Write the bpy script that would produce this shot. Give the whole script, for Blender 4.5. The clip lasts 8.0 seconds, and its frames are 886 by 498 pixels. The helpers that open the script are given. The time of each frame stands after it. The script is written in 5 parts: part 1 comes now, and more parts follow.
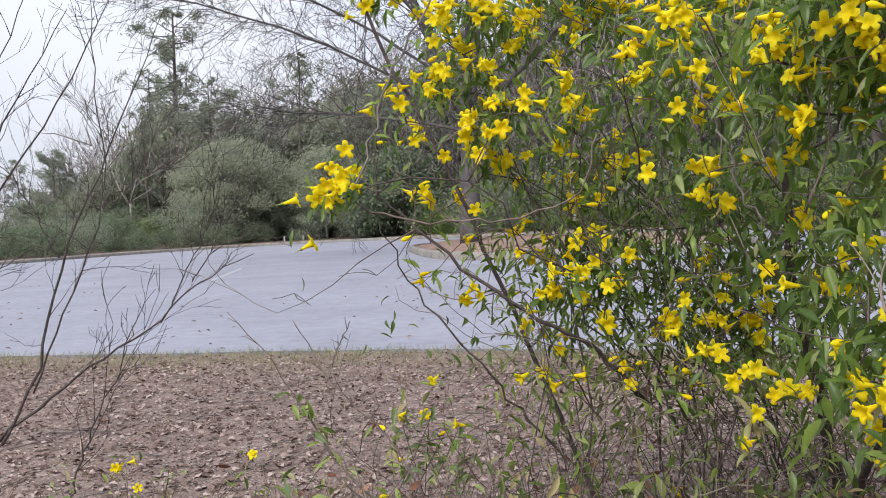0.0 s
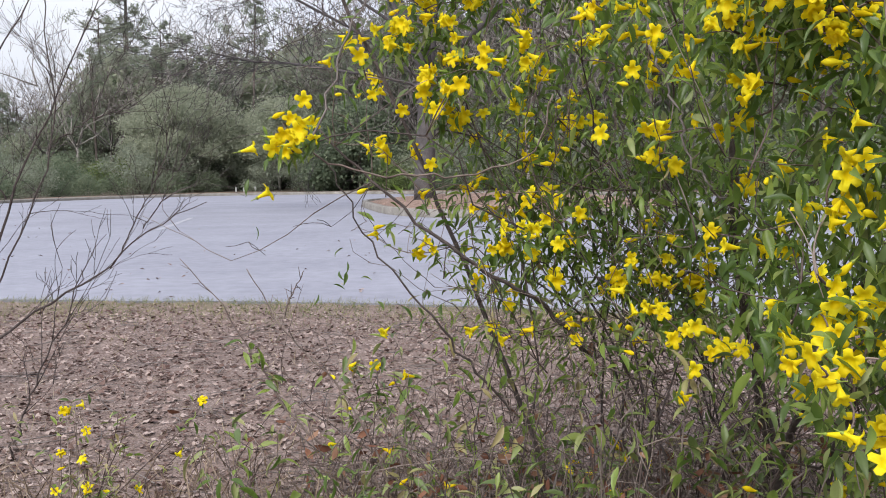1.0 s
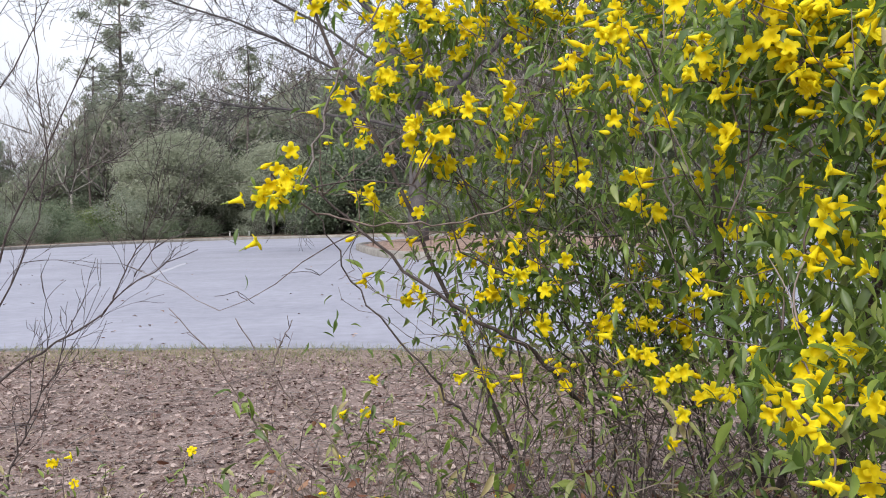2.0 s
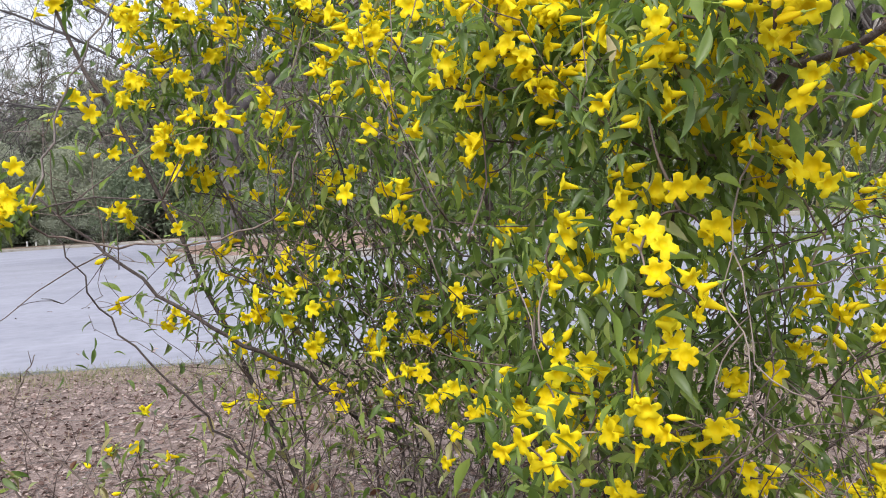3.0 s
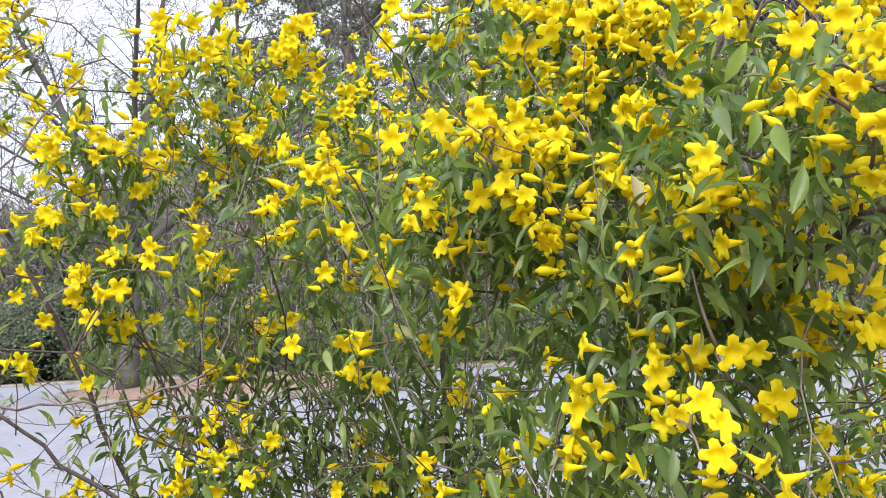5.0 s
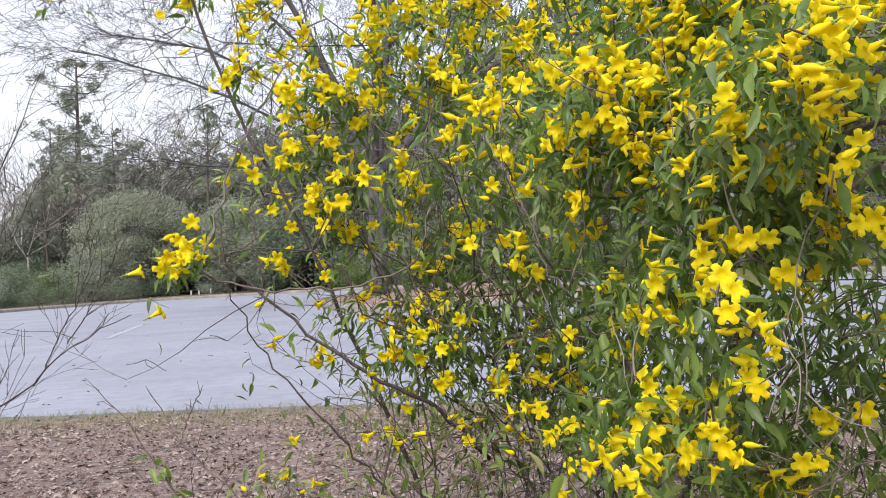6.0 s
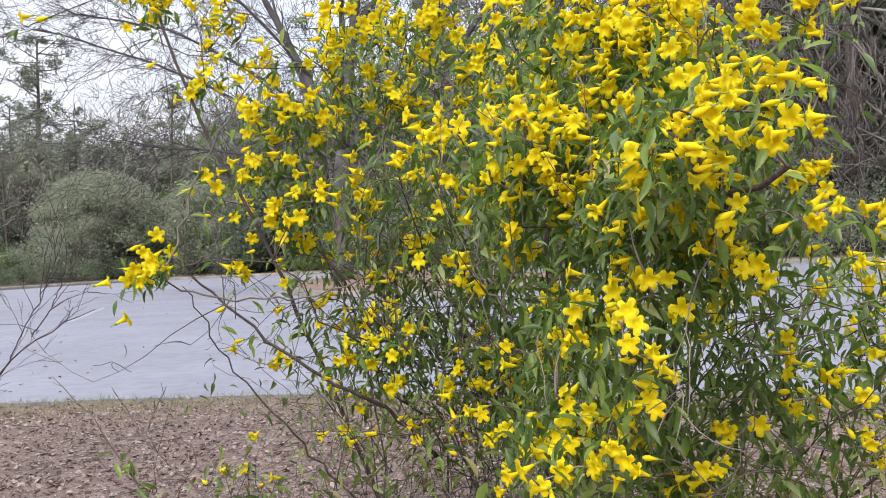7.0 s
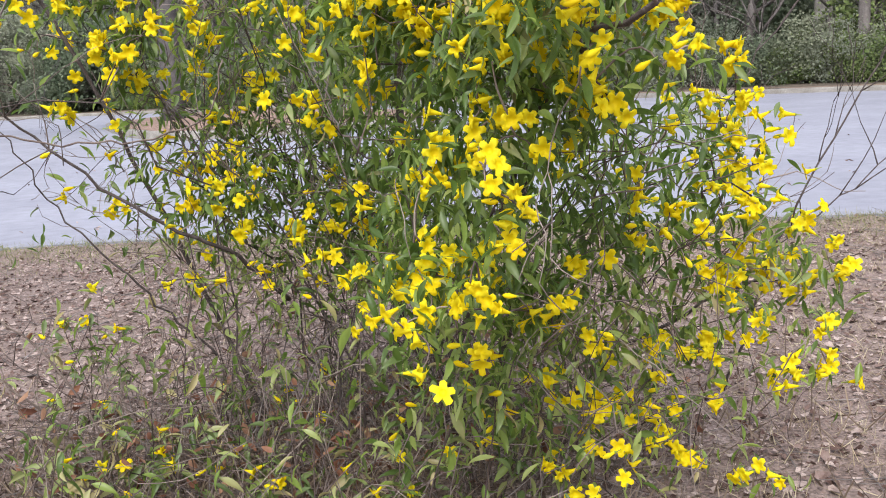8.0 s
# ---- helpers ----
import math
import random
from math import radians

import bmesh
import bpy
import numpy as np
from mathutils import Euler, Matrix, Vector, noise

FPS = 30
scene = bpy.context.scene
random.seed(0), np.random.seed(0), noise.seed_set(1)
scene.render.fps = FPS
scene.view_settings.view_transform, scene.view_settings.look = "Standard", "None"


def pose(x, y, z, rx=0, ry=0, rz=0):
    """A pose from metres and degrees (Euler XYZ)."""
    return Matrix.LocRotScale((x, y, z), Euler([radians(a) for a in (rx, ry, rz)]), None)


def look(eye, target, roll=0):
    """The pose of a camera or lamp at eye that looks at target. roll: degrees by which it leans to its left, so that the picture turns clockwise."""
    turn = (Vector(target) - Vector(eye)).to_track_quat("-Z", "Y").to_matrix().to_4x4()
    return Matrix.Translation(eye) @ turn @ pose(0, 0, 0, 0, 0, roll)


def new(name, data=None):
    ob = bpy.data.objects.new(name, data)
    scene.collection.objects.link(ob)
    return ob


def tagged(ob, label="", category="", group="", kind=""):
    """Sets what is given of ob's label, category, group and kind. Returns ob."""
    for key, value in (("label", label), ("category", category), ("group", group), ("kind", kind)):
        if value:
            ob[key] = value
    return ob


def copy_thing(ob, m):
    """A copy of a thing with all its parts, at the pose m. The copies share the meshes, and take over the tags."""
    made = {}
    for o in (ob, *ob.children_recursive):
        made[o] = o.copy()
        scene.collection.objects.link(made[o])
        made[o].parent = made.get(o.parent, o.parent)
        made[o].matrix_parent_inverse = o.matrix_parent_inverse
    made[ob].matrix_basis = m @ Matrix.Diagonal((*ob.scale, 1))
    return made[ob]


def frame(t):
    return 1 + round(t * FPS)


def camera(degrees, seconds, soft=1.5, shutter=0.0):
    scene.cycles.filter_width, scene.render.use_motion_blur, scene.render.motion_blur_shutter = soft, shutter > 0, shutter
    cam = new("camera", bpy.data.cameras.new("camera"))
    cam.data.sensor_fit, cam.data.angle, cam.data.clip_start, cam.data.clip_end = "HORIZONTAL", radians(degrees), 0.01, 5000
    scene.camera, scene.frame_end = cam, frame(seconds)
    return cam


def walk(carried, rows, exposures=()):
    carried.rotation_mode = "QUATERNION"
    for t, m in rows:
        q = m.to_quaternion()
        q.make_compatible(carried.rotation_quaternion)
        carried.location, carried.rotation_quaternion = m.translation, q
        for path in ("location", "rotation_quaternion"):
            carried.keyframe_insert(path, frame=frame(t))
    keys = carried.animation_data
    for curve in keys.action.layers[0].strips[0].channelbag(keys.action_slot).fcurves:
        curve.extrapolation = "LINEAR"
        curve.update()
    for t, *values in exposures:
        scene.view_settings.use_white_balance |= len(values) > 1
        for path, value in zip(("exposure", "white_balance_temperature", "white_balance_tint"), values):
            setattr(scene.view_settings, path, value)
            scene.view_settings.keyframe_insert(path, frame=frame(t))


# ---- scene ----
cam = camera(53.4, 8.0, soft=1.0)
PATH = [
    (0, (0.136, 0.005, 0.724), (-0.043, 1.996, 0.665), -2.9),
    (0.2, (0.137, 0.011, 0.719), (-0.002, 2.004, 0.634), -2.4),
    (0.5, (0.135, 0.01, 0.719), (0.045, 2.004, 0.602), -1.4),
    (0.7, (0.136, 0.001, 0.718), (0.064, 1.996, 0.585), -1.2),
    (1, (0.135, -0.02, 0.72), (0.06, 1.972, 0.56), -0.9),
    (1.2, (0.135, -0.022, 0.719), (0.053, 1.969, 0.546), -0.8),
    (2.3, (0.168, -0.028, 0.748), (0.12, 1.971, 0.71), -1.9),
    (2.4, (0.185, -0.022, 0.762), (0.165, 1.977, 0.729), -1.8),
    (2.5, (0.193, -0.007, 0.765), (0.232, 1.992, 0.748), -2.7),
    (2.7, (0.214, 0.024, 0.767), (0.372, 2.017, 0.715), -3.3),
    (2.8, (0.23, 0.037, 0.765), (0.45, 2.023, 0.694), -3.4),
    (3, (0.248, 0.055, 0.752), (0.587, 2.024, 0.663), -3.5),
    (3.2, (0.245, 0.074, 0.74), (0.681, 2.024, 0.669), -3.2),
    (3.3, (0.251, 0.084, 0.734), (0.721, 2.028, 0.702), -2.8),
    (3.5, (0.248, 0.101, 0.745), (0.787, 2.026, 0.795), -2.2),
    (3.7, (0.232, 0.151, 0.776), (0.828, 2.056, 0.895), -2.2),
    (3.8, (0.22, 0.173, 0.791), (0.85, 2.065, 0.944), -2.1),
    (4, (0.205, 0.222, 0.809), (0.89, 2.089, 1.021), -1.9),
    (4.2, (0.186, 0.237, 0.803), (0.913, 2.08, 1.075), -1.7),
    (5.3, (0.225, 0.157, 0.748), (0.609, 2.113, 0.912), -3.4),
    (5.5, (0.255, 0.101, 0.73), (0.494, 2.084, 0.84), -3.3),
    (5.7, (0.267, 0.027, 0.737), (0.401, 2.021, 0.812), -3.7),
    (5.8, (0.28, -0.013, 0.738), (0.365, 1.984, 0.81), -3.5),
    (6, (0.27, -0.086, 0.746), (0.293, 1.914, 0.793), -3.3),
    (6.2, (0.253, -0.133, 0.771), (0.267, 1.867, 0.803), -3.4),
    (6.3, (0.249, -0.153, 0.778), (0.269, 1.846, 0.819), -2.9),
    (6.5, (0.257, -0.192, 0.787), (0.29, 1.807, 0.85), -3.4),
    (6.7, (0.285, -0.2, 0.783), (0.333, 1.797, 0.869), -3.0),
    (6.8, (0.292, -0.204, 0.789), (0.353, 1.793, 0.875), -3.0),
    (7, (0.3, -0.201, 0.799), (0.398, 1.797, 0.806), -2.6),
    (7.1, (0.311, -0.193, 0.798), (0.433, 1.803, 0.749), -2.1),
    (7.2, (0.308, -0.181, 0.807), (0.464, 1.809, 0.689), -2.2),
    (7.3, (0.321, -0.176, 0.814), (0.509, 1.808, 0.642), -2.0),
    (7.4, (0.325, -0.18, 0.814), (0.559, 1.795, 0.597), -1.7),
    (7.5, (0.334, -0.165, 0.811), (0.6, 1.8, 0.551), -2.1),
    (7.6, (0.329, -0.165, 0.803), (0.636, 1.789, 0.508), -2.4),
    (7.7, (0.325, -0.156, 0.803), (0.667, 1.787, 0.474), -2.7),
    (7.8, (0.308, -0.163, 0.805), (0.688, 1.767, 0.442), -3.3),
    (8, (0.282, -0.164, 0.803), (0.714, 1.752, 0.428), -2.9),
]
EXPOSURES = [(0.0, 0.58), (1.2, 0.64), (2.3, 0.70), (3.0, 0.82), (3.5, 1.06), (4.2, 1.08), (5.4, 0.97), (6.0, 0.77), (6.8, 0.68), (7.5, 0.88), (8.0, 0.95)]
walk(cam, [(t, look(eye, target, roll)) for t, eye, target, roll in PATH], EXPOSURES)

# ---- sky, sun and exposure ----
world = bpy.data.worlds.new("overcast_sky")
scene.world = world
world.use_nodes = True
wn, wl = world.node_tree.nodes, world.node_tree.links
wn.clear()
sky = wn.new("ShaderNodeTexSky")
sky.sky_type, sky.sun_disc = "NISHITA", False
sky.sun_elevation, sky.sun_rotation = radians(48), radians(200)
sky.air_density, sky.dust_density, sky.ozone_density = 1.0, 2.5, 1.0
veil = wn.new("ShaderNodeHueSaturation")
veil.inputs["Saturation"].default_value = 0.22
cloud_noise = wn.new("ShaderNodeTexNoise")
cloud_noise.inputs["Scale"].default_value, cloud_noise.inputs["Detail"].default_value = 3.0, 6.0
cloud_ramp = wn.new("ShaderNodeValToRGB")
cloud_ramp.color_ramp.elements[0].position, cloud_ramp.color_ramp.elements[0].color = 0.3, (0.86, 0.89, 0.97, 1)
cloud_ramp.color_ramp.elements[1].position, cloud_ramp.color_ramp.elements[1].color = 0.7, (1.0, 1.0, 1.0, 1)
cloud_flat = wn.new("ShaderNodeMixRGB")
cloud_flat.inputs[0].default_value, cloud_flat.inputs[2].default_value = 0.72, (7.8, 8.1, 9.0, 1)
cloud_mul = wn.new("ShaderNodeMixRGB")
cloud_mul.blend_type, cloud_mul.inputs[0].default_value = "MULTIPLY", 1.0
# an even cloud cover is about three times as bright overhead as at the horizon
direction = wn.new("ShaderNodeTexCoord")
height_of = wn.new("ShaderNodeSeparateXYZ")
climb = wn.new("ShaderNodeMath")
climb.operation, climb.inputs[1].default_value, climb.inputs[2].default_value = "MULTIPLY_ADD", 0.80, 0.56
floor_of = wn.new("ShaderNodeMath")
floor_of.operation, floor_of.inputs[1].default_value = "MAXIMUM", 0.56
cloud_high = wn.new("ShaderNodeVectorMath")
cloud_high.operation = "MULTIPLY"
back = wn.new("ShaderNodeBackground")
back.inputs["Strength"].default_value = 0.130
wout = wn.new("ShaderNodeOutputWorld")
wl.new(sky.outputs[0], veil.inputs["Color"])
wl.new(veil.outputs[0], cloud_flat.inputs[1])
wl.new(cloud_noise.outputs["Fac"], cloud_ramp.inputs[0])
wl.new(cloud_flat.outputs[0], cloud_mul.inputs[1])
wl.new(cloud_ramp.outputs[0], cloud_mul.inputs[2])
wl.new(direction.outputs["Generated"], height_of.inputs[0])
wl.new(height_of.outputs["Z"], climb.inputs[0])
wl.new(climb.outputs[0], floor_of.inputs[0])
wl.new(cloud_mul.outputs[0], cloud_high.inputs[0])
wl.new(floor_of.outputs[0], cloud_high.inputs[1])
wl.new(cloud_high.outputs[0], back.inputs["Color"])
wl.new(back.outputs[0], wout.inputs["Surface"])

sun = new("sun", bpy.data.lights.new("sun", "SUN"))
sun.data.energy, sun.data.angle, sun.data.color = 2.2, radians(30), (1.0, 0.97, 0.92)
sun.matrix_world = look((-4, -9, 10), (0, 0, 0))


# ---- materials ----
def mat(name, colours, scale=20.0, rough=0.7, bump=0.0, bump_scale=None, island=0.0, pick=0.0, through_light=0.0, spec=0.35, fine=0.0):
    """Noise through a ramp of colours, with grain on top. island and pick: how far each joined piece or each object differs. through_light: share of light let through."""
    m = bpy.data.materials.new(name)
    m.use_nodes = True
    n, l = m.node_tree.nodes, m.node_tree.links
    b = n["Principled BSDF"]
    b.inputs["Roughness"].default_value = rough
    b.inputs["Specular IOR Level"].default_value = spec
    geo = n.new("ShaderNodeNewGeometry")
    tex = n.new("ShaderNodeTexNoise")
    tex.inputs["Scale"].default_value, tex.inputs["Detail"].default_value, tex.inputs["Roughness"].default_value = scale, 8.0, 0.62
    l.new(geo.outputs["Position"], tex.inputs["Vector"])
    value = tex.outputs["Fac"]
    for amount, source in ((island, geo.outputs["Random Per Island"]), (pick, n.new("ShaderNodeObjectInfo").outputs["Random"] if pick else None)):
        if amount:
            mul = n.new("ShaderNodeMath")
            mul.operation, mul.inputs[1].default_value = "MULTIPLY_ADD", amount
            l.new(source, mul.inputs[0])
            l.new(value, mul.inputs[2])
            sub = n.new("ShaderNodeMath")
            sub.operation, sub.inputs[1].default_value = "SUBTRACT", amount / 2
            l.new(mul.outputs[0], sub.inputs[0])
            value = sub.outputs[0]
    ramp = n.new("ShaderNodeValToRGB")
    ramp.color_ramp.interpolation = "LINEAR"
    k = len(colours)
    while len(ramp.color_ramp.elements) < k:
        ramp.color_ramp.elements.new(0.5)
    for i, c in enumerate(colours):
        ramp.color_ramp.elements[i].position = 0.25 + 0.5 * i / max(1, k - 1)
        ramp.color_ramp.elements[i].color = (*c, 1)
    l.new(value, ramp.inputs[0])
    colour = ramp.outputs[0]
    if fine:
        grain = n.new("ShaderNodeTexNoise")
        grain.inputs["Scale"].default_value, grain.inputs["Detail"].default_value = scale * 14, 4.0
        l.new(geo.outputs["Position"], grain.inputs["Vector"])
        gr = n.new("ShaderNodeMapRange")
        gr.inputs["From Min"].default_value, gr.inputs["From Max"].default_value = 0.3, 0.7
        gr.inputs["To Min"].default_value, gr.inputs["To Max"].default_value = 1 - fine, 1 + fine
        l.new(grain.outputs["Fac"], gr.inputs["Value"])
        mix = n.new("ShaderNodeVectorMath")
        mix.operation = "MULTIPLY"
        l.new(colour, mix.inputs[0])
        l.new(gr.outputs[0], mix.inputs[1])
        colour = mix.outputs[0]
    l.new(colour, b.inputs["Base Color"])
    if bump:
        bt = n.new("ShaderNodeTexNoise")
        bt.inputs["Scale"].default_value, bt.inputs["Detail"].default_value = bump_scale or scale * 3, 6.0
        l.new(geo.outputs["Position"], bt.inputs["Vector"])
        bp = n.new("ShaderNodeBump")
        bp.inputs["Strength"].default_value, bp.inputs["Distance"].default_value = bump, 0.01
        l.new(bt.outputs["Fac"], bp.inputs["Height"])
        l.new(bp.outputs[0], b.inputs["Normal"])
    if through_light:
        tr = n.new("ShaderNodeBsdfTranslucent")
        l.new(colour, tr.inputs["Color"])
        ms = n.new("ShaderNodeMixShader")
        ms.inputs[0].default_value = through_light
        l.new(b.outputs[0], ms.inputs[1])
        l.new(tr.outputs[0], ms.inputs[2])
        l.new(ms.outputs[0], n["Material Output"].inputs["Surface"])
    return m


M_PETAL = mat("yellow_petal", [(0.74, 0.535, 0.005), (0.81, 0.645, 0.009), (0.83, 0.71, 0.02)], 40, 0.55, island=0.35, pick=0.35, through_light=0.38, spec=0.15)
M_THROAT = mat("golden_throat", [(0.80, 0.62, 0.005), (0.85, 0.69, 0.008)], 60, 0.55, through_light=0.4, spec=0.15)
M_CALYX = mat("green_calyx", [(0.16, 0.22, 0.03), (0.25, 0.31, 0.05)], 60, 0.5)
M_LEAF = mat("jessamine_leaf", [(0.095, 0.160, 0.031), (0.20, 0.292, 0.054), (0.305, 0.40, 0.09), (0.41, 0.475, 0.165)], 9, 0.36, island=0.65, pick=0.65, through_light=0.58, spec=0.55)
M_LEAF_PALE = mat("olive_leaf", [(0.095, 0.135, 0.04), (0.17, 0.22, 0.07), (0.25, 0.27, 0.10), (0.31, 0.26, 0.12)], 12, 0.45, island=0.7, pick=0.7, through_light=0.28, spec=0.45)
M_STEM = mat("brown_stem", [(0.038, 0.029, 0.028), (0.070, 0.054, 0.050), (0.125, 0.103, 0.096)], 60, 0.85, 0.5, 300, island=0.3)
M_TWIG = mat("brown_twig", [(0.065, 0.045, 0.04), (0.125, 0.092, 0.08), (0.23, 0.185, 0.16)], 30, 0.8, island=0.7)
M_TWIG_GREY = mat("grey_twig", [(0.085, 0.07, 0.065), (0.15, 0.128, 0.12), (0.24, 0.21, 0.195)], 25, 0.8, 0.3, 200, island=0.4)
M_SOIL = mat("leaf_strewn_soil", [(0.105, 0.072, 0.061), (0.175, 0.127, 0.110), (0.255, 0.197, 0.175)], 9, 0.95, 1.0, 90, fine=0.5)
M_LITTER = mat("dead_leaf", [(0.088, 0.052, 0.043), (0.16, 0.105, 0.089), (0.24, 0.175, 0.153), (0.36, 0.285, 0.255)], 25, 0.85, island=0.75, through_light=0.1, spec=0.2, fine=0.15)
M_REDLEAF = mat("red_brown_dead_leaf", [(0.13, 0.055, 0.035), (0.20, 0.09, 0.055), (0.27, 0.155, 0.10)], 25, 0.8, island=0.75, through_light=0.2, spec=0.25)
M_STRAW = mat("dry_grass", [(0.19, 0.145, 0.095), (0.31, 0.25, 0.165), (0.42, 0.355, 0.245)], 6, 0.8, island=0.7, through_light=0.1)
M_WITHERED = mat("withered_grass", [(0.10, 0.07, 0.05), (0.18, 0.13, 0.095), (0.27, 0.205, 0.15)], 5, 0.85, island=0.7, through_light=0.1)
M_GRASS = mat("winter_grass", [(0.08, 0.11, 0.03), (0.16, 0.18, 0.06), (0.28, 0.26, 0.11)], 6, 0.7, island=0.6, through_light=0.15)
M_ASPHALT = mat("faded_asphalt", [(0.180, 0.180, 0.215), (0.215, 0.216, 0.254), (0.255, 0.256, 0.298)], 0.6, 0.85, 0.18, 160, fine=0.10)
M_WHITE = mat("dirty_white_paint", [(0.25, 0.25, 0.24), (0.38, 0.38, 0.37), (0.5, 0.5, 0.48)], 6, 0.6, fine=0.1)
M_PAINT = mat("worn_white_paint", [(0.21, 0.21, 0.245), (0.29, 0.29, 0.32), (0.42, 0.42, 0.44)], 9, 0.8, fine=0.2)
M_KERB = mat("weathered_concrete", [(0.13, 0.115, 0.10), (0.20, 0.185, 0.165), (0.28, 0.262, 0.24)], 3, 0.9, 0.3, 80, fine=0.2)
M_MULCH = mat("brown_mulch", [(0.10, 0.065, 0.05), (0.20, 0.13, 0.10), (0.32, 0.23, 0.19)], 6, 0.95, 0.8, 40, fine=0.3)
M_VERGE = mat("pine_straw_verge", [(0.10, 0.068, 0.05), (0.16, 0.115, 0.085), (0.23, 0.175, 0.13)], 1.5, 0.95, 0.7, 20, fine=0.3)
# leaf-litter floor, with the shade under the trees put into its dark colour
M_FLOOR = mat("shaded_woodland_floor", [(0.05, 0.038, 0.028), (0.085, 0.066, 0.05), (0.13, 0.10, 0.075)], 0.7, 0.95, 0.6, 8, fine=0.3)
M_PINEBARK = mat("pine_bark", [(0.065, 0.052, 0.045), (0.11, 0.09, 0.079), (0.165, 0.137, 0.12)], 3, 0.9, 0.6, 12, fine=0.3)
M_BARK = mat("hardwood_bark", [(0.08, 0.068, 0.063), (0.135, 0.118, 0.11), (0.21, 0.188, 0.175)], 2, 0.9, 0.5, 14, island=0.3, fine=0.25)
M_PALEBARK = mat("pale_stem_bark", [(0.17, 0.155, 0.135), (0.27, 0.25, 0.225), (0.36, 0.335, 0.305)], 3, 0.9, 0.4, 14, fine=0.2)
# needle, grey-green and dark leaf colours are lifted to stand for distance haze
M_NEEDLE = mat("hazy_pine_needles", [(0.19, 0.22, 0.165), (0.26, 0.285, 0.215), (0.33, 0.35, 0.27)], 0.5, 0.8, island=0.4, through_light=0.5, spec=0.02)
M_EVERGREEN = mat("hazy_grey_green_leaves", [(0.20, 0.225, 0.155), (0.265, 0.288, 0.20), (0.335, 0.35, 0.255)], 0.6, 0.85, island=0.35, through_light=0.45, spec=0.02)
M_SILVERLEAF = mat("silvery_evergreen_leaves", [(0.245, 0.268, 0.195), (0.32, 0.342, 0.25), (0.40, 0.412, 0.31)], 0.9, 0.8, island=0.35, through_light=0.45, spec=0.05)
M_DARKLEAF = mat("hazy_dark_evergreen_leaves", [(0.115, 0.148, 0.095), (0.165, 0.20, 0.132), (0.225, 0.255, 0.172)], 0.5, 0.8, island=0.4, through_light=0.45, spec=0.02)
M_BROWNLEAF = mat("bare_twig_haze", [(0.16, 0.135, 0.125), (0.235, 0.205, 0.19), (0.32, 0.285, 0.265)], 0.5, 0.9, island=0.5, spec=0.1)
M_LIGHTLEAF = mat("light_green_leaves", [(0.09, 0.13, 0.045), (0.15, 0.20, 0.07), (0.22, 0.26, 0.11)], 0.8, 0.75, island=0.5, through_light=0.25, spec=0.12)

M_LIMB = mat("dark_limb_bark", [(0.045, 0.039, 0.039), (0.078, 0.069, 0.068), (0.125, 0.112, 0.108)], 4, 0.9, 0.5, 20, island=0.3, fine=0.25)

# ---- builders ----
class Soup:
    """Gathers vertices and faces of one mesh."""

    def __init__(self):
        self.v, self.f, self.m, self.count = [], [], [], 0

    def add(self, verts, faces, slot=0):
        verts = np.asarray(verts, float).reshape(-1, 3)
        self.v.append(verts)
        self.f += [tuple(i + self.count for i in face) for face in faces]
        self.m += [slot] * len(faces)
        self.count += len(verts)

    def tube(self, pts, r0, r1, sides=5, slot=0):
        pts = np.asarray(pts, float)
        k = len(pts)
        way = np.gradient(pts, axis=0)
        way /= np.linalg.norm(way, axis=1)[:, None] + 1e-9
        ref = np.array([0.31, 0.92, 0.24])
        a = np.cross(way, ref)
        a /= np.linalg.norm(a, axis=1)[:, None] + 1e-9
        b = np.cross(way, a)
        r = np.linspace(r0, r1, k)[:, None, None]
        th = np.arange(sides) * 2 * np.pi / sides
        ring = np.cos(th)[None, :, None] * a[:, None, :] + np.sin(th)[None, :, None] * b[:, None, :]
        verts = (pts[:, None, :] + r * ring).reshape(-1, 3)
        faces = [(i * sides + j, i * sides + (j + 1) % sides, (i + 1) * sides + (j + 1) % sides, (i + 1) * sides + j) for i in range(k - 1) for j in range(sides)]
        faces += [tuple(range(sides))[::-1], tuple((k - 1) * sides + j for j in range(sides))]
        self.add(verts, faces, slot)

    def many(self, verts, faces, turns, places, slots=None):
        """One small shape, many times: turns (k, 3, 3), places (k, 3)."""
        verts = np.asarray(verts, float)
        allv = np.einsum("kij,nj->kni", turns, verts) + places[:, None, :]
        n = len(verts)
        self.v.append(allv.reshape(-1, 3))
        for i in range(len(places)):
            o = self.count + i * n
            self.f += [tuple(o + j for j in face) for face in faces]
        self.m += (slots or [0] * len(faces)) * len(places)
        self.count += n * len(places)

    def mesh(self, name, mats, smooth=True, offset=None):
        me = bpy.data.meshes.new(name)
        v = np.concatenate(self.v) if self.v else np.zeros((0, 3))
        if offset is not None:
            v = v - np.asarray(offset)
        me.from_pydata(v.tolist(), [], self.f)
        for m in mats if isinstance(mats, (list, tuple)) else [mats]:
            me.materials.append(m)
        me.polygons.foreach_set("material_index", self.m)
        if smooth:
            me.polygons.foreach_set("use_smooth", [True] * len(me.polygons))
        me.update()
        return me


def thing(name, place, label, category, group="", kind=""):
    ob = new(name)
    ob.location = place
    ob.empty_display_size = 0.1
    return tagged(ob, label, category, group, kind)


def part(name, soup, mats, parent, label="", kind="", smooth=True):
    """A gathered mesh, in world places, as one part of a thing that stands at parent.location."""
    base = parent.location if parent.parent is None else parent.parent.location
    ob = new(name, soup.mesh(name, mats, smooth, offset=base))
    ob.parent = parent
    return tagged(ob, label, kind=kind)


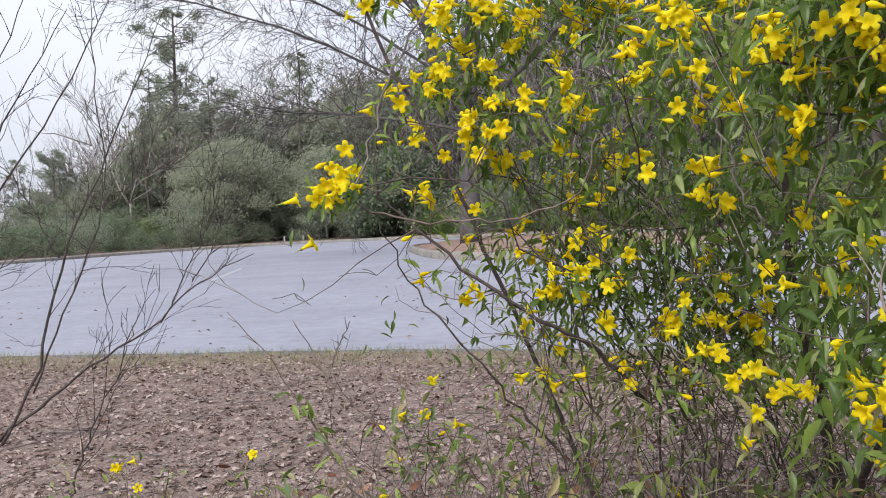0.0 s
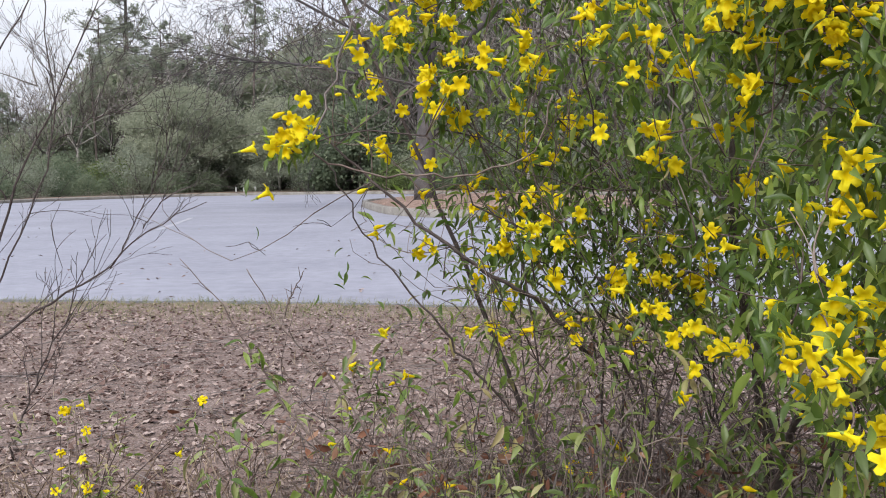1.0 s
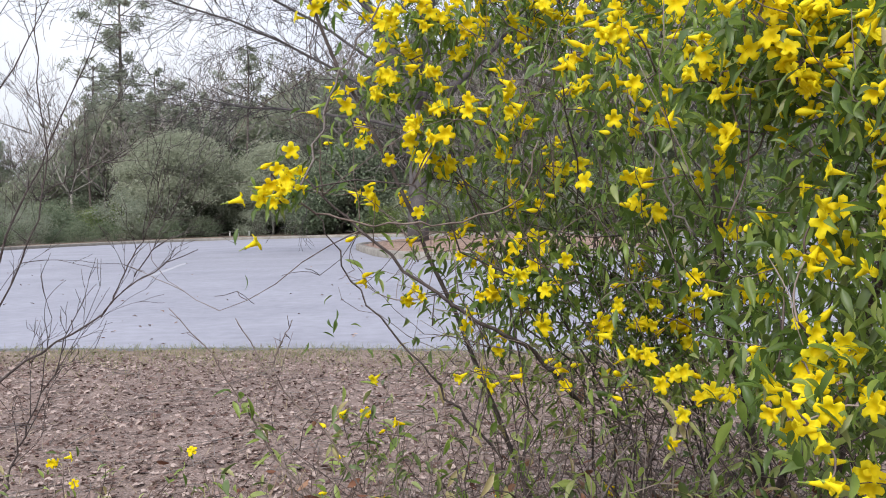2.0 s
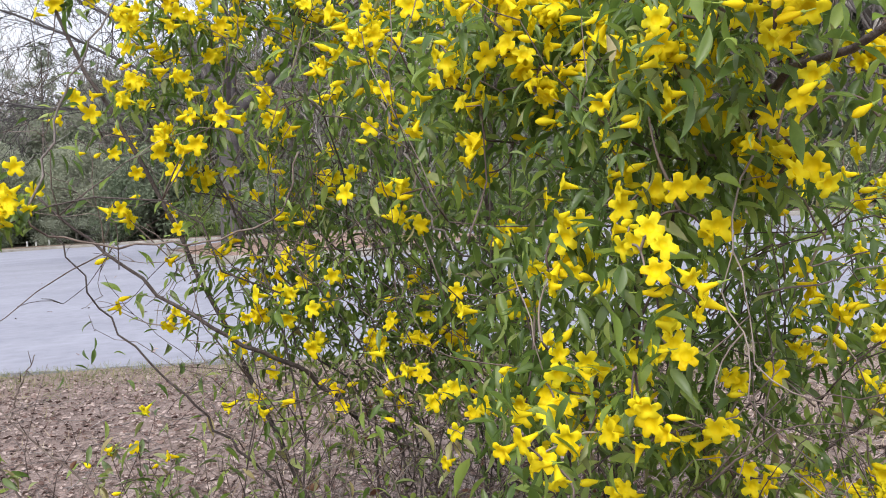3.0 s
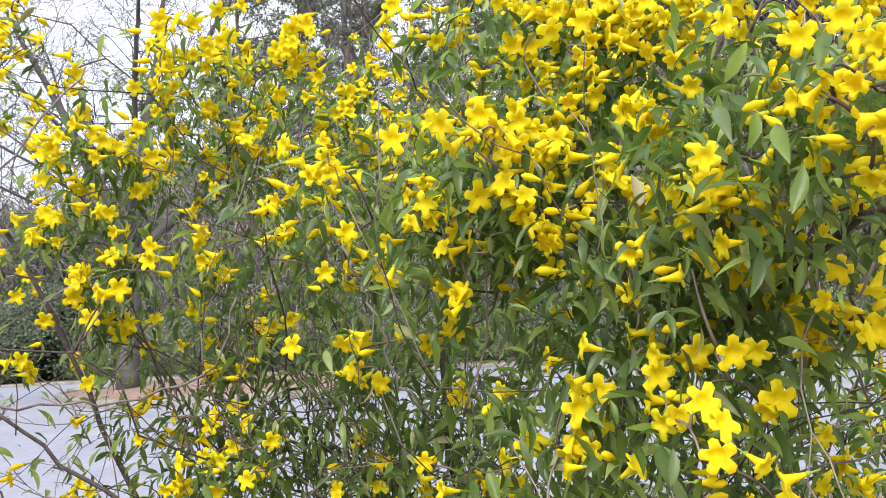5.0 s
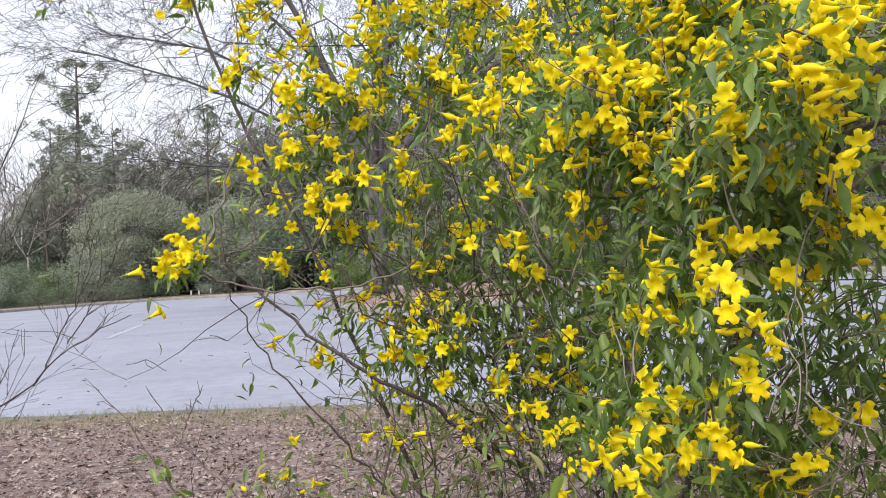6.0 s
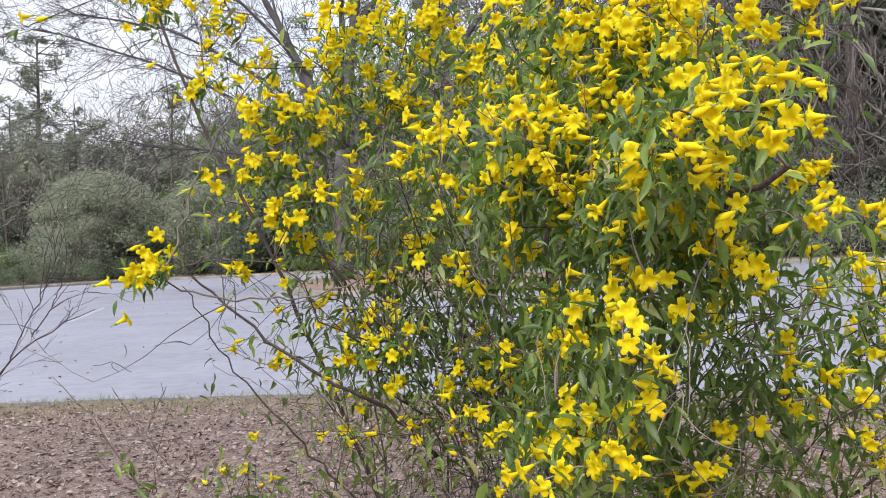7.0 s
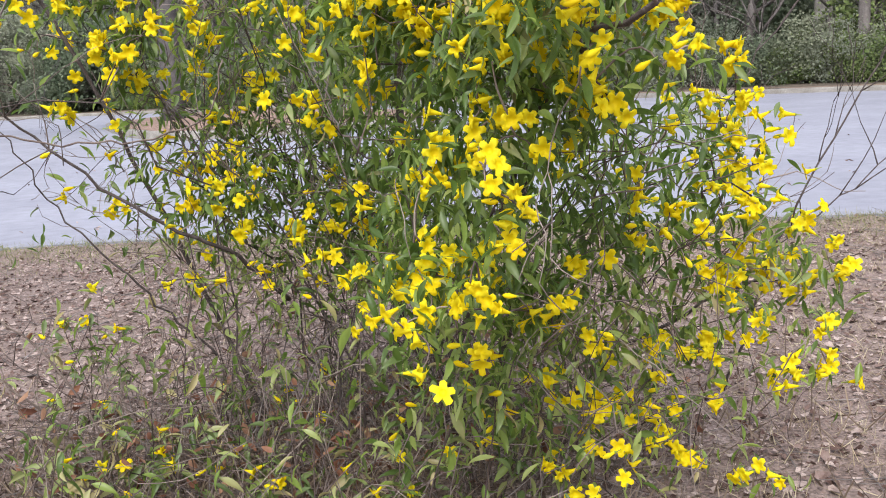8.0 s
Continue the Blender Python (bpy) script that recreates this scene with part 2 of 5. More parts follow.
def turns_to(ways, rolls, sizes):
    """Rotations that carry +Z onto each way, rolled and scaled: (k, 3, 3)."""
    w = ways / (np.linalg.norm(ways, axis=1)[:, None] + 1e-9)
    ref = np.where(np.abs(w[:, 2:3]) > 0.9, np.array([[1.0, 0, 0]]), np.array([[0, 0, 1.0]]))
    x = np.cross(ref, w)
    x /= np.linalg.norm(x, axis=1)[:, None] + 1e-9
    y = np.cross(w, x)
    c, s = np.cos(rolls)[:, None], np.sin(rolls)[:, None]
    x, y = c * x + s * y, -s * x + c * y
    return np.stack([x, y, w], axis=2) * np.asarray(sizes)[:, None, None]


def bezier(a, b, c, d, n):
    t = np.linspace(0, 1, n)[:, None]
    return (1 - t) ** 3 * a + 3 * (1 - t) ** 2 * t * b + 3 * (1 - t) * t ** 2 * c + t ** 3 * d


def leaf_shape(length=1.0, width=0.24, fold=0.07, droop=0.22, twist=0.0):
    """A folded lance-shaped leaf with a recurved tip that grows along +Z, face towards +X."""
    v = [(0, 0, 0)]
    for t, w in ((0.10, 0.38), (0.26, 0.86), (0.44, 1.0), (0.64, 0.78), (0.83, 0.40)):
        x, z = -droop * t ** 2.2 * length, (t - 0.35 * droop * t ** 3) * length
        c, q = math.cos(twist * t), math.sin(twist * t)
        f, h = fold * w * length, w * width * length / 2
        v += [(x + f * c + h * q, f * q - h * c, z), (x, 0, z), (x + f * c - h * q, f * q + h * c, z)]
    v.append((-1.12 * droop * length, 0, (1 - 0.4 * droop) * length))
    f = [(0, 2, 1), (0, 3, 2)]
    for k in range(4):
        o = 1 + 3 * k
        f += [(o, o + 1, o + 4, o + 3), (o + 1, o + 2, o + 5, o + 4)]
    f += [(13, 14, 16), (14, 15, 16)]
    return np.array(v, float), f


def flower_shape(openness=1.0, seed=0):
    """A five-lobed trumpet, tube along +Z, about 0.033 across; slots: petal, throat."""
    seg = 20
    th = np.arange(seg) * 2 * np.pi / seg
    lobe = np.abs(np.cos(2.5 * th)) ** 0.5
    own = np.random.default_rng(seed).uniform(-1, 1, (3, 5))[:, np.round(th / (2 * np.pi / 5)).astype(int) % 5]
    rings = []
    for z, r in ((0.0, 0.0016), (0.009, 0.0029), (0.017, 0.0045), (0.0225, 0.0060)):
        rings.append(np.stack([r * np.cos(th), r * np.sin(th), np.full(seg, z)], 1))
    for z, r0, r1 in ((0.0252, 0.0082, 0.0108), (0.0262, 0.0092, 0.0160), (0.0250, 0.0094, 0.0186)):
        r = (r0 + (r1 - r0) * lobe) * (0.55 + 0.45 * openness) * (1 + 0.09 * own[0])
        zz = z + (1 - openness) * 0.006 * lobe + 0.0008 * np.sin(5 * th) + (r - 0.009) * (0.22 * own[1] - 0.12) + 0.0007 * np.sin(10 * th + 3 * own[2])
        rings.append(np.stack([r * np.cos(th), r * np.sin(th), zz], 1))
    v = np.concatenate(rings)
    f, slots = [], []
    for i in range(len(rings) - 1):
        for j in range(seg):
            f.append((i * seg + j, i * seg + (j + 1) % seg, (i + 1) * seg + (j + 1) % seg, (i + 1) * seg + j))
            slots.append(0)
    # the inside of the throat, a shallow funnel that closes the tube
    n = len(v)
    v = np.concatenate([v, [(0, 0, 0.0190)]])
    inner = len(rings) - 4
    for j in range(seg):
        f.append((n, inner * seg + (j + 1) % seg, inner * seg + j))
        slots.append(1)
    return v, f, slots


def bud_shape():
    seg = 8
    th = np.arange(seg) * 2 * np.pi / seg
    rings = [np.stack([r * np.cos(th), r * np.sin(th), np.full(seg, z)], 1) for z, r in ((0, 0.0014), (0.008, 0.0030), (0.016, 0.0052), (0.023, 0.0046), (0.028, 0.0012))]
    f = [(i * seg + j, i * seg + (j + 1) % seg, (i + 1) * seg + (j + 1) % seg, (i + 1) * seg + j) for i in range(4) for j in range(seg)] + [tuple(4 * seg + j for j in range(seg))]
    return np.concatenate(rings), f, [0] * len(f)


def calyx_shape():
    seg = 10
    th = np.arange(seg) * 2 * np.pi / seg
    rings = [np.stack([r * np.cos(th), r * np.sin(th), np.full(seg, z)], 1) for z, r in ((-0.010, 0.0007), (-0.001, 0.0009), (0.0005, 0.0024))]
    tip = np.where(np.arange(seg) % 2 == 0, 1.0, 0.35)
    rings.append(np.stack([0.0032 * np.cos(th), 0.0032 * np.sin(th), 0.001 + 0.0035 * tip], 1))
    f = [(i * seg + j, i * seg + (j + 1) % seg, (i + 1) * seg + (j + 1) % seg, (i + 1) * seg + j) for i in range(3) for j in range(seg)]
    return np.concatenate(rings), f


def grow(rng, start, way, length, radius, level, out, tips, bend=0.25, up=0.1, forks=3, shrink=0.62, spread=0.7):
    """Branches as (points, r0, r1) in out; the ends of the last ones in tips."""
    n = 6 if level else 5
    pts, p, w = [np.array(start, float)], np.array(start, float), np.array(way, float)
    for _ in range(n - 1):
        w = w + rng.normal(0, bend, 3) * 0.5 + np.array([0, 0, up * 0.3])
        w /= np.linalg.norm(w)
        p = p + w * length / (n - 1)
        pts.append(p.copy())
    out.append((np.array(pts), radius, radius * (0.55 if level else 0.25)))
    if level == 0:
        tips.append((p, w))
        return
    for i in range(forks):
        at = pts[min(n - 1, int(rng.integers(2, n)))] if i else pts[-1]
        side = rng.normal(0, 1, 3)
        side -= side.dot(w) * w
        side /= np.linalg.norm(side)
        nw = w * (1 - 0.35 * spread) + side * spread * rng.uniform(0.5, 1.0) + np.array([0, 0, up])
        grow(rng, at, nw / np.linalg.norm(nw), length * shrink * rng.uniform(0.75, 1.15), radius * 0.55, level - 1, out, tips, bend, up, forks, shrink, spread)


QUAD = np.array([(-0.5, 0, 0), (0, -0.22, 0.5), (0.5, 0.05, 0.1), (0, 0.2, -0.5)])
QUAD_FACES = [(0, 1, 2), (0, 2, 3)]
TUFT = np.array([(-0.13, 0, 0), (0.13, 0, 0), (0.35, 0.1, 0.5), (0, -0.13, 0), (0, 0.13, 0), (-0.4, 0.2, 0.4), (0.1, -0.45, 0.35), (-0.1, 0.45, 0.3)])
TUFT_FACES = [(0, 1, 2), (3, 4, 5), (0, 1, 6), (3, 4, 7)]


def sprinkle(rng, soup, shape, faces, centres, sizes, slot=0):
    k = len(centres)
    soup.many(shape, faces, turns_to(rng.normal(0, 1, (k, 3)), rng.uniform(0, 6.28, k), sizes), np.asarray(centres), [slot] * len(faces))


# ---- ground, car park and verge ----
LOT_NEAR = [(-60.0, 12.0), (-12.0, 6.3), (-3.0, 5.42), (-0.7, 5.12), (1.2, 4.6), (3.4, 3.85), (9.0, 1.6), (60.0, -22.0)]
LOT_FAR = [(-45.0, -30.0), (-25.0, 8.0), (-19.6, 28.0), (-17.6, 39.0), (-13.5, 45.5), (-6.0, 44.6), (16.0, 20.0), (45.0, -12.0), (80.0, -52.0)]


def smooth_line(pts, step, passes):
    """Even steps along a line of corners, with the corners rounded."""
    p = np.array(pts)
    d = np.concatenate([[0], np.cumsum(np.linalg.norm(np.diff(p, axis=0), axis=1))])
    s = np.arange(0, d[-1], step)
    q = np.stack([np.interp(s, d, p[:, 0]), np.interp(s, d, p[:, 1])], 1)
    for _ in range(passes):
        q[1:-1] = (q[:-2] + 2 * q[1:-1] + q[2:]) / 4
    return q


FAR_LINE = smooth_line(LOT_FAR, 0.5, 24)
FAR_WAY = np.gradient(FAR_LINE, axis=0)
FAR_WAY /= np.linalg.norm(FAR_WAY, axis=1)[:, None]
FAR_MID = int(np.argmin(np.linalg.norm(FAR_LINE - np.array([-13.5, 45.5]), axis=1)))


def near_edge(x):
    xs, ys = zip(*LOT_NEAR)
    return np.interp(x, xs, ys)


def verge_point(s, w, z=0.0):
    """s metres along the far edge from its corner, w metres out from it."""
    i = int(min(len(FAR_LINE) - 1, max(0, FAR_MID + s * 2)))
    p, d = FAR_LINE[i], FAR_WAY[i]
    return (p[0] - d[1] * w, p[1] + d[0] * w, z)


def ground_height(x, y):
    h = 0.02 * noise.noise((x * 1.1, y * 1.1, 0.3)) + 0.008 * noise.noise((x * 6, y * 6, 1.7))
    edge = near_edge(x) - y
    return h * min(1, max(0, edge * 2)) - 0.004 if edge > 0 else -0.03


def build_ground():
    xs = np.concatenate([[-2500, -400, -60, -20, -9], np.arange(-6, 7.01, 0.10), [9, 20, 60, 400, 2500]])
    ys = np.concatenate([[-2500, -400, -60, -15, -5], np.arange(-2, 6.01, 0.10), [8, 14, 30, 80, 400, 2500]])
    v = [(x, y, ground_height(x, y)) for y in ys for x in xs]
    nx = len(xs)
    f = [(j * nx + i, j * nx + i + 1, (j + 1) * nx + i + 1, (j + 1) * nx + i) for j in range(len(ys) - 1) for i in range(nx - 1)]
    s = Soup()
    s.add(v, f)
    ob = new("ground", s.mesh("ground", M_SOIL))
    tagged(ob, "brown leaf-strewn earth with thin winter grass", "ground", kind="structure")


def build_lot():
    s = Soup()
    xs = np.linspace(-60, 60, 241)
    wob = [0.05 * noise.noise((x * 1.7, 0, 5)) + 0.02 * noise.noise((x * 7, 0, 9)) for x in xs]
    near = [(x, near_edge(x) + d, 0.0) for x, d in zip(xs, wob)]
    far = [tuple(FAR_LINE[int(i)]) + (0.0,) for i in np.linspace(40, len(FAR_LINE) - 60, 241)]
    v = near + far + [(x, y, -0.06) for x, y, z in near]
    n = len(near)
    f = [(i, i + 1, n + i + 1, n + i) for i in range(n - 1)] + [(2 * n + i, 2 * n + i + 1, i + 1, i) for i in range(n - 1)]
    s.add(v, f)
    ob = new("road", s.mesh("road", M_ASPHALT, smooth=False))
    tagged(ob, "pale grey worn asphalt of a car park", "asphalt", kind="structure")


def build_verge():
    s = Soup()
    ws = [(0.16, 0.125), (0.6, 0.135), (1.3, 0.14), (4.0, 0.16), (9.0, 0.3), (25.0, 1.3), (60.0, 2.6)]
    ss = np.arange(-78, 84, 1.0)
    v = [verge_point(q, w, z + 0.05 * noise.noise((q * 0.3, w, 0))) for w, z in ws for q in ss]
    n = len(ss)
    f = [(j * n + i, j * n + i + 1, (j + 1) * n + i + 1, (j + 1) * n + i) for j in range(len(ws) - 1) for i in range(n - 1)]
    s.add(v, f)
    # strips behind the verge take the shade-darkened floor colour
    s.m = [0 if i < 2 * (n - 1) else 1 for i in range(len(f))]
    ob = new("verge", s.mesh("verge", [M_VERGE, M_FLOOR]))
    tagged(ob, "strip of tan pine straw in front of the woods", "verge", kind="structure")
    k = Soup()
    ss = np.arange(-80, 86, 0.5)
    prof = [(0.0, -0.05), (0.0, 0.10), (0.03, 0.13), (0.15, 0.135), (0.17, 0.0)]
    v = [verge_point(q, w, z) for w, z in prof for q in ss]
    n = len(ss)
    k.add(v, [(j * n + i, j * n + i + 1, (j + 1) * n + i + 1, (j + 1) * n + i) for j in range(len(prof) - 1) for i in range(n - 1)])
    tagged(new("kerb", k.mesh("kerb", M_KERB)), "weathered concrete kerb along the far edge", "kerb", kind="structure")


def bay_line(x0, y0, x1, y1, w=0.10):
    a, b = np.array([x0, y0]), np.array([x1, y1])
    d = (b - a) / np.linalg.norm(b - a)
    nn = np.array([-d[1], d[0]]) * w / 2
    s = Soup()
    s.add([(*(a - nn), 0.004), (*(b - nn), 0.004), (*(b + nn), 0.004), (*(a + nn), 0.004)], [(0, 1, 2, 3)])
    tagged(new("bay_line", s.mesh("bay_line", M_PAINT, smooth=False)), "worn white parking line on the asphalt", "road marking", "parking lines", "structure")


def build_island():
    """A kerbed planting island with a mound of mulch."""
    cx, cy, ang = 0.9, 21.8, radians(12)
    c, s_ = math.cos(ang), math.sin(ang)

    def outline(a, b, z, k=40):
        pts = []
        for i in range(k):
            t = 2 * math.pi * i / k
            x = math.copysign(abs(math.cos(t)) ** 0.55, math.cos(t)) * a
            y = math.copysign(abs(math.sin(t)) ** 0.55, math.sin(t)) * b
            pts.append((cx + x * c - y * s_, cy + x * s_ + y * c, z))
        return pts

    ob = thing("planting_island", (cx, cy, 0), "kerbed planting island with brown mulch in the car park", "island", kind="structure")
    k = Soup()
    rows = [outline(3.4, 6.0, -0.05), outline(3.4, 6.0, 0.13), outline(3.36, 5.96, 0.15), outline(3.25, 5.85, 0.15), outline(3.23, 5.83, 0.02)]
    k.add(sum(rows, []), [(j * 40 + i, j * 40 + (i + 1) % 40, (j + 1) * 40 + (i + 1) % 40, (j + 1) * 40 + i) for j in range(4) for i in range(40)])
    part("kerb", k, M_KERB, ob)
    m = Soup()
    rows = [outline(3.24, 5.84, 0.10), outline(2.7, 5.0, 0.20), outline(1.6, 3.0, 0.30), outline(0.3, 0.5, 0.34)]
    m.add(sum(rows, []), [(j * 40 + i, j * 40 + (i + 1) % 40, (j + 1) * 40 + (i + 1) % 40, (j + 1) * 40 + i) for j in range(3) for i in range(40)] + [tuple(120 + i for i in range(40))])
    part("mulch_bed", m, M_MULCH, ob, "brown mulch with fallen leaves")


build_ground()
build_lot()
build_verge()
build_island()


def marker_post(x, y, z, h):
    """A short white stake with a bevelled top."""
    ob = thing("marker_post", (x, y, z), "short white marker post at the woods edge", "post", "marker posts")
    s = Soup()
    a = 0.035
    ring = [(-a, -a), (a, -a), (a, a), (-a, a)]
    v = [(x + p, y + q, z - 0.05) for p, q in ring] + [(x + p, y + q, z + h - 0.05) for p, q in ring] + [(x + p * 0.5, y + q * 0.5, z + h) for p, q in ring]
    s.add(v, [(i + 4 * k, (i + 1) % 4 + 4 * k, (i + 1) % 4 + 4 * k + 4, i + 4 * k + 4) for k in range(2) for i in range(4)] + [(8, 9, 10, 11)])
    part("post", s, M_WHITE, ob, smooth=False)


for post_x, post_h in ((-12.85, 0.30), (-12.42, 0.26), (-11.8, 0.30)):
    marker_post(post_x, 47.5, 0.14, post_h)
bay_line(-4.72, 13.3, -5.6, 17.6)


# ---- woods ----
def bare_tree(name, x, y, z, height, spread, rng, label, levels=4, forks=3, trunk=0.14, up=0.08, group="", first=0.28, limb=0.36, limbs_n=5, thick=0.5, bark=None, rise=(0.35, 0.9), fine=0.005):
    ob = thing(name, (x, y, z), label, "tree", group)
    out, tips = [], []
    grow(rng, (x, y, z - 0.1), (rng.normal(0, 0.05), rng.normal(0, 0.05), 1), height * first, trunk, 0, [], [])
    t = Soup()
    top = np.array([x + rng.normal(0, 0.15), y, z + height * first])
    t.tube(bezier(np.array([x, y, z - 0.1]), np.array([x, y, z + height * 0.1]), top - (0, 0, height * 0.1), top, 6), trunk * 1.25, trunk * 0.85, 8)
    for i in range(limbs_n):
        a = i * 6.283 / limbs_n + rng.uniform(0, 0.6)
        w = np.array([math.cos(a) * spread, math.sin(a) * spread, rng.uniform(*rise)])
        grow(rng, top - (0, 0, rng.uniform(0, height * 0.08)), w / np.linalg.norm(w), height * limb, trunk * thick, levels, out, tips, 0.3, up, forks, 0.66, 0.75)
    limbs, twigs = Soup(), Soup()
    for pts, r0, r1 in out:
        if r0 > trunk * 0.1:
            limbs.tube(pts[::2] if len(pts) > 4 else pts, r0, r1, 4)
        else:
            twigs.tube(pts[::2] if len(pts) > 4 else pts, max(r0, fine), max(r1, fine * 0.7), 3)
    part("trunk", t, bark or M_BARK, ob)
    part("branchwork", limbs, bark or M_BARK, ob, kind="stuff")
    part("twig_haze", twigs, M_BROWNLEAF, ob, kind="stuff")
    return ob


def pine(name, x, y, z, height, rng, label, crown_from=0.45, radius=2.2, clumps=26, group="woodland trees", trunk=0.17):
    ob = thing(name, (x, y, z), label, "tree", group)
    lean = rng.normal(0, 0.02, 2) * height
    top = np.array([x + lean[0], y + lean[1], z + height])
    t = Soup()
    line = bezier(np.array([x, y, z - 0.2]), np.array([x, y, z + height * 0.3]), top - (lean[0] * 0.5, lean[1] * 0.5, height * 0.35), top, 10)
    t.tube(line, trunk, trunk * 0.25, 7)
    c = Soup()
    for i in range(clumps):
        u = crown_from + (1 - crown_from) * (i + rng.uniform(0, 1)) / clumps
        p = line[min(9, int(u * 9))] * 1.0
        p[2] = z + height * u
        a = rng.uniform(0, 6.28)
        v = (u - crown_from) / (1 - crown_from)
        reach = radius * (0.35 + 1.7 * v * (1 - v) + 0.25 * math.sin(7 * v + height)) * rng.uniform(0.3, 1.2)
        end = p + (math.cos(a) * reach, math.sin(a) * reach, rng.uniform(-0.05, 0.8) * reach)
        t.tube(bezier(p, p + (end - p) * 0.4 - (0, 0, 0.08 * reach), end - (0, 0, 0.15 * reach), end, 5), 0.045, 0.012, 4)
        for m in range(int(rng.integers(2, 5))):
            k = int(rng.integers(34, 64))
            mid = p + (end - p) * rng.uniform(0.6, 1.1) + rng.normal(0, 1, 3) * (0.32, 0.32, 0.30) * (0.55 + 0.25 * reach)
            cent = mid + rng.normal(0, 1, (k, 3)) * (0.21, 0.21, 0.16) * (0.6 + 0.18 * reach)
            sprinkle(rng, c, TUFT, TUFT_FACES, cent, rng.uniform(0.16, 0.32, k))
    part("trunk", t, M_PINEBARK, ob)
    part("crown", c, M_NEEDLE, ob, kind="stuff")
    return ob


def leafy(name, x, y, z, height, width, rng, label, material, blobs=26, leaves=120, size=0.3, trunks=1, trunk_h=0.3, category="tree", group="woodland trees", bark=None, flat=1.0, clump=0.62, dome=False):
    """A leafy tree or big shrub: stems, limbs to every clump, and a crown of separate leaf clumps."""
    ob = thing(name, (x, y, z), label, category, group)
    t, c = Soup(), Soup()
    feet = []
    for i in range(trunks):
        foot = np.array([x + rng.normal(0, 0.12 * width * (trunks > 1)), y + rng.normal(0, 0.1 * width * (trunks > 1)), z - 0.1])
        head = np.array([x + rng.normal(0, 0.12 * width), y + rng.normal(0, 0.1 * width), z + height * (trunk_h + 0.2)])
        t.tube(bezier(foot, foot + (0, 0, height * 0.2), head - (0, 0, height * 0.15), head, 6), 0.015 * height, 0.007 * height, 6)
        feet.append(head)
    for i in range(blobs):
        a, q = rng.uniform(0, 6.28), math.sqrt(rng.uniform(0, 1))
        u = rng.uniform(0, 1)
        rad = width / 2 * (math.sqrt(max(0.02, 1 - (1.15 * u - 0.15) ** 2)) if dome else math.sin(math.pi * (0.18 + 0.78 * u)) ** 0.6)
        if dome:
            q = q ** 0.55
        p = np.array([x + math.cos(a) * q * rad, y + math.sin(a) * q * rad * flat, z + height * (trunk_h + (1 - trunk_h) * u * 0.95)])
        t.tube(np.linspace(feet[i % len(feet)], p, 4), 0.0035 * height, 0.0012 * height, 4)
        k = int(leaves * rng.uniform(0.6, 1.3))
        cent = p + rng.normal(0, 1, (k, 3)) * np.array([0.17, 0.17, 0.12]) * width * clump
        sprinkle(rng, c, QUAD, QUAD_FACES, cent, rng.uniform(0.6, 1.3, k) * size)
    part("trunk", t, bark or M_BARK, ob)
    part("crown", c, material, ob, kind="stuff")
    return ob


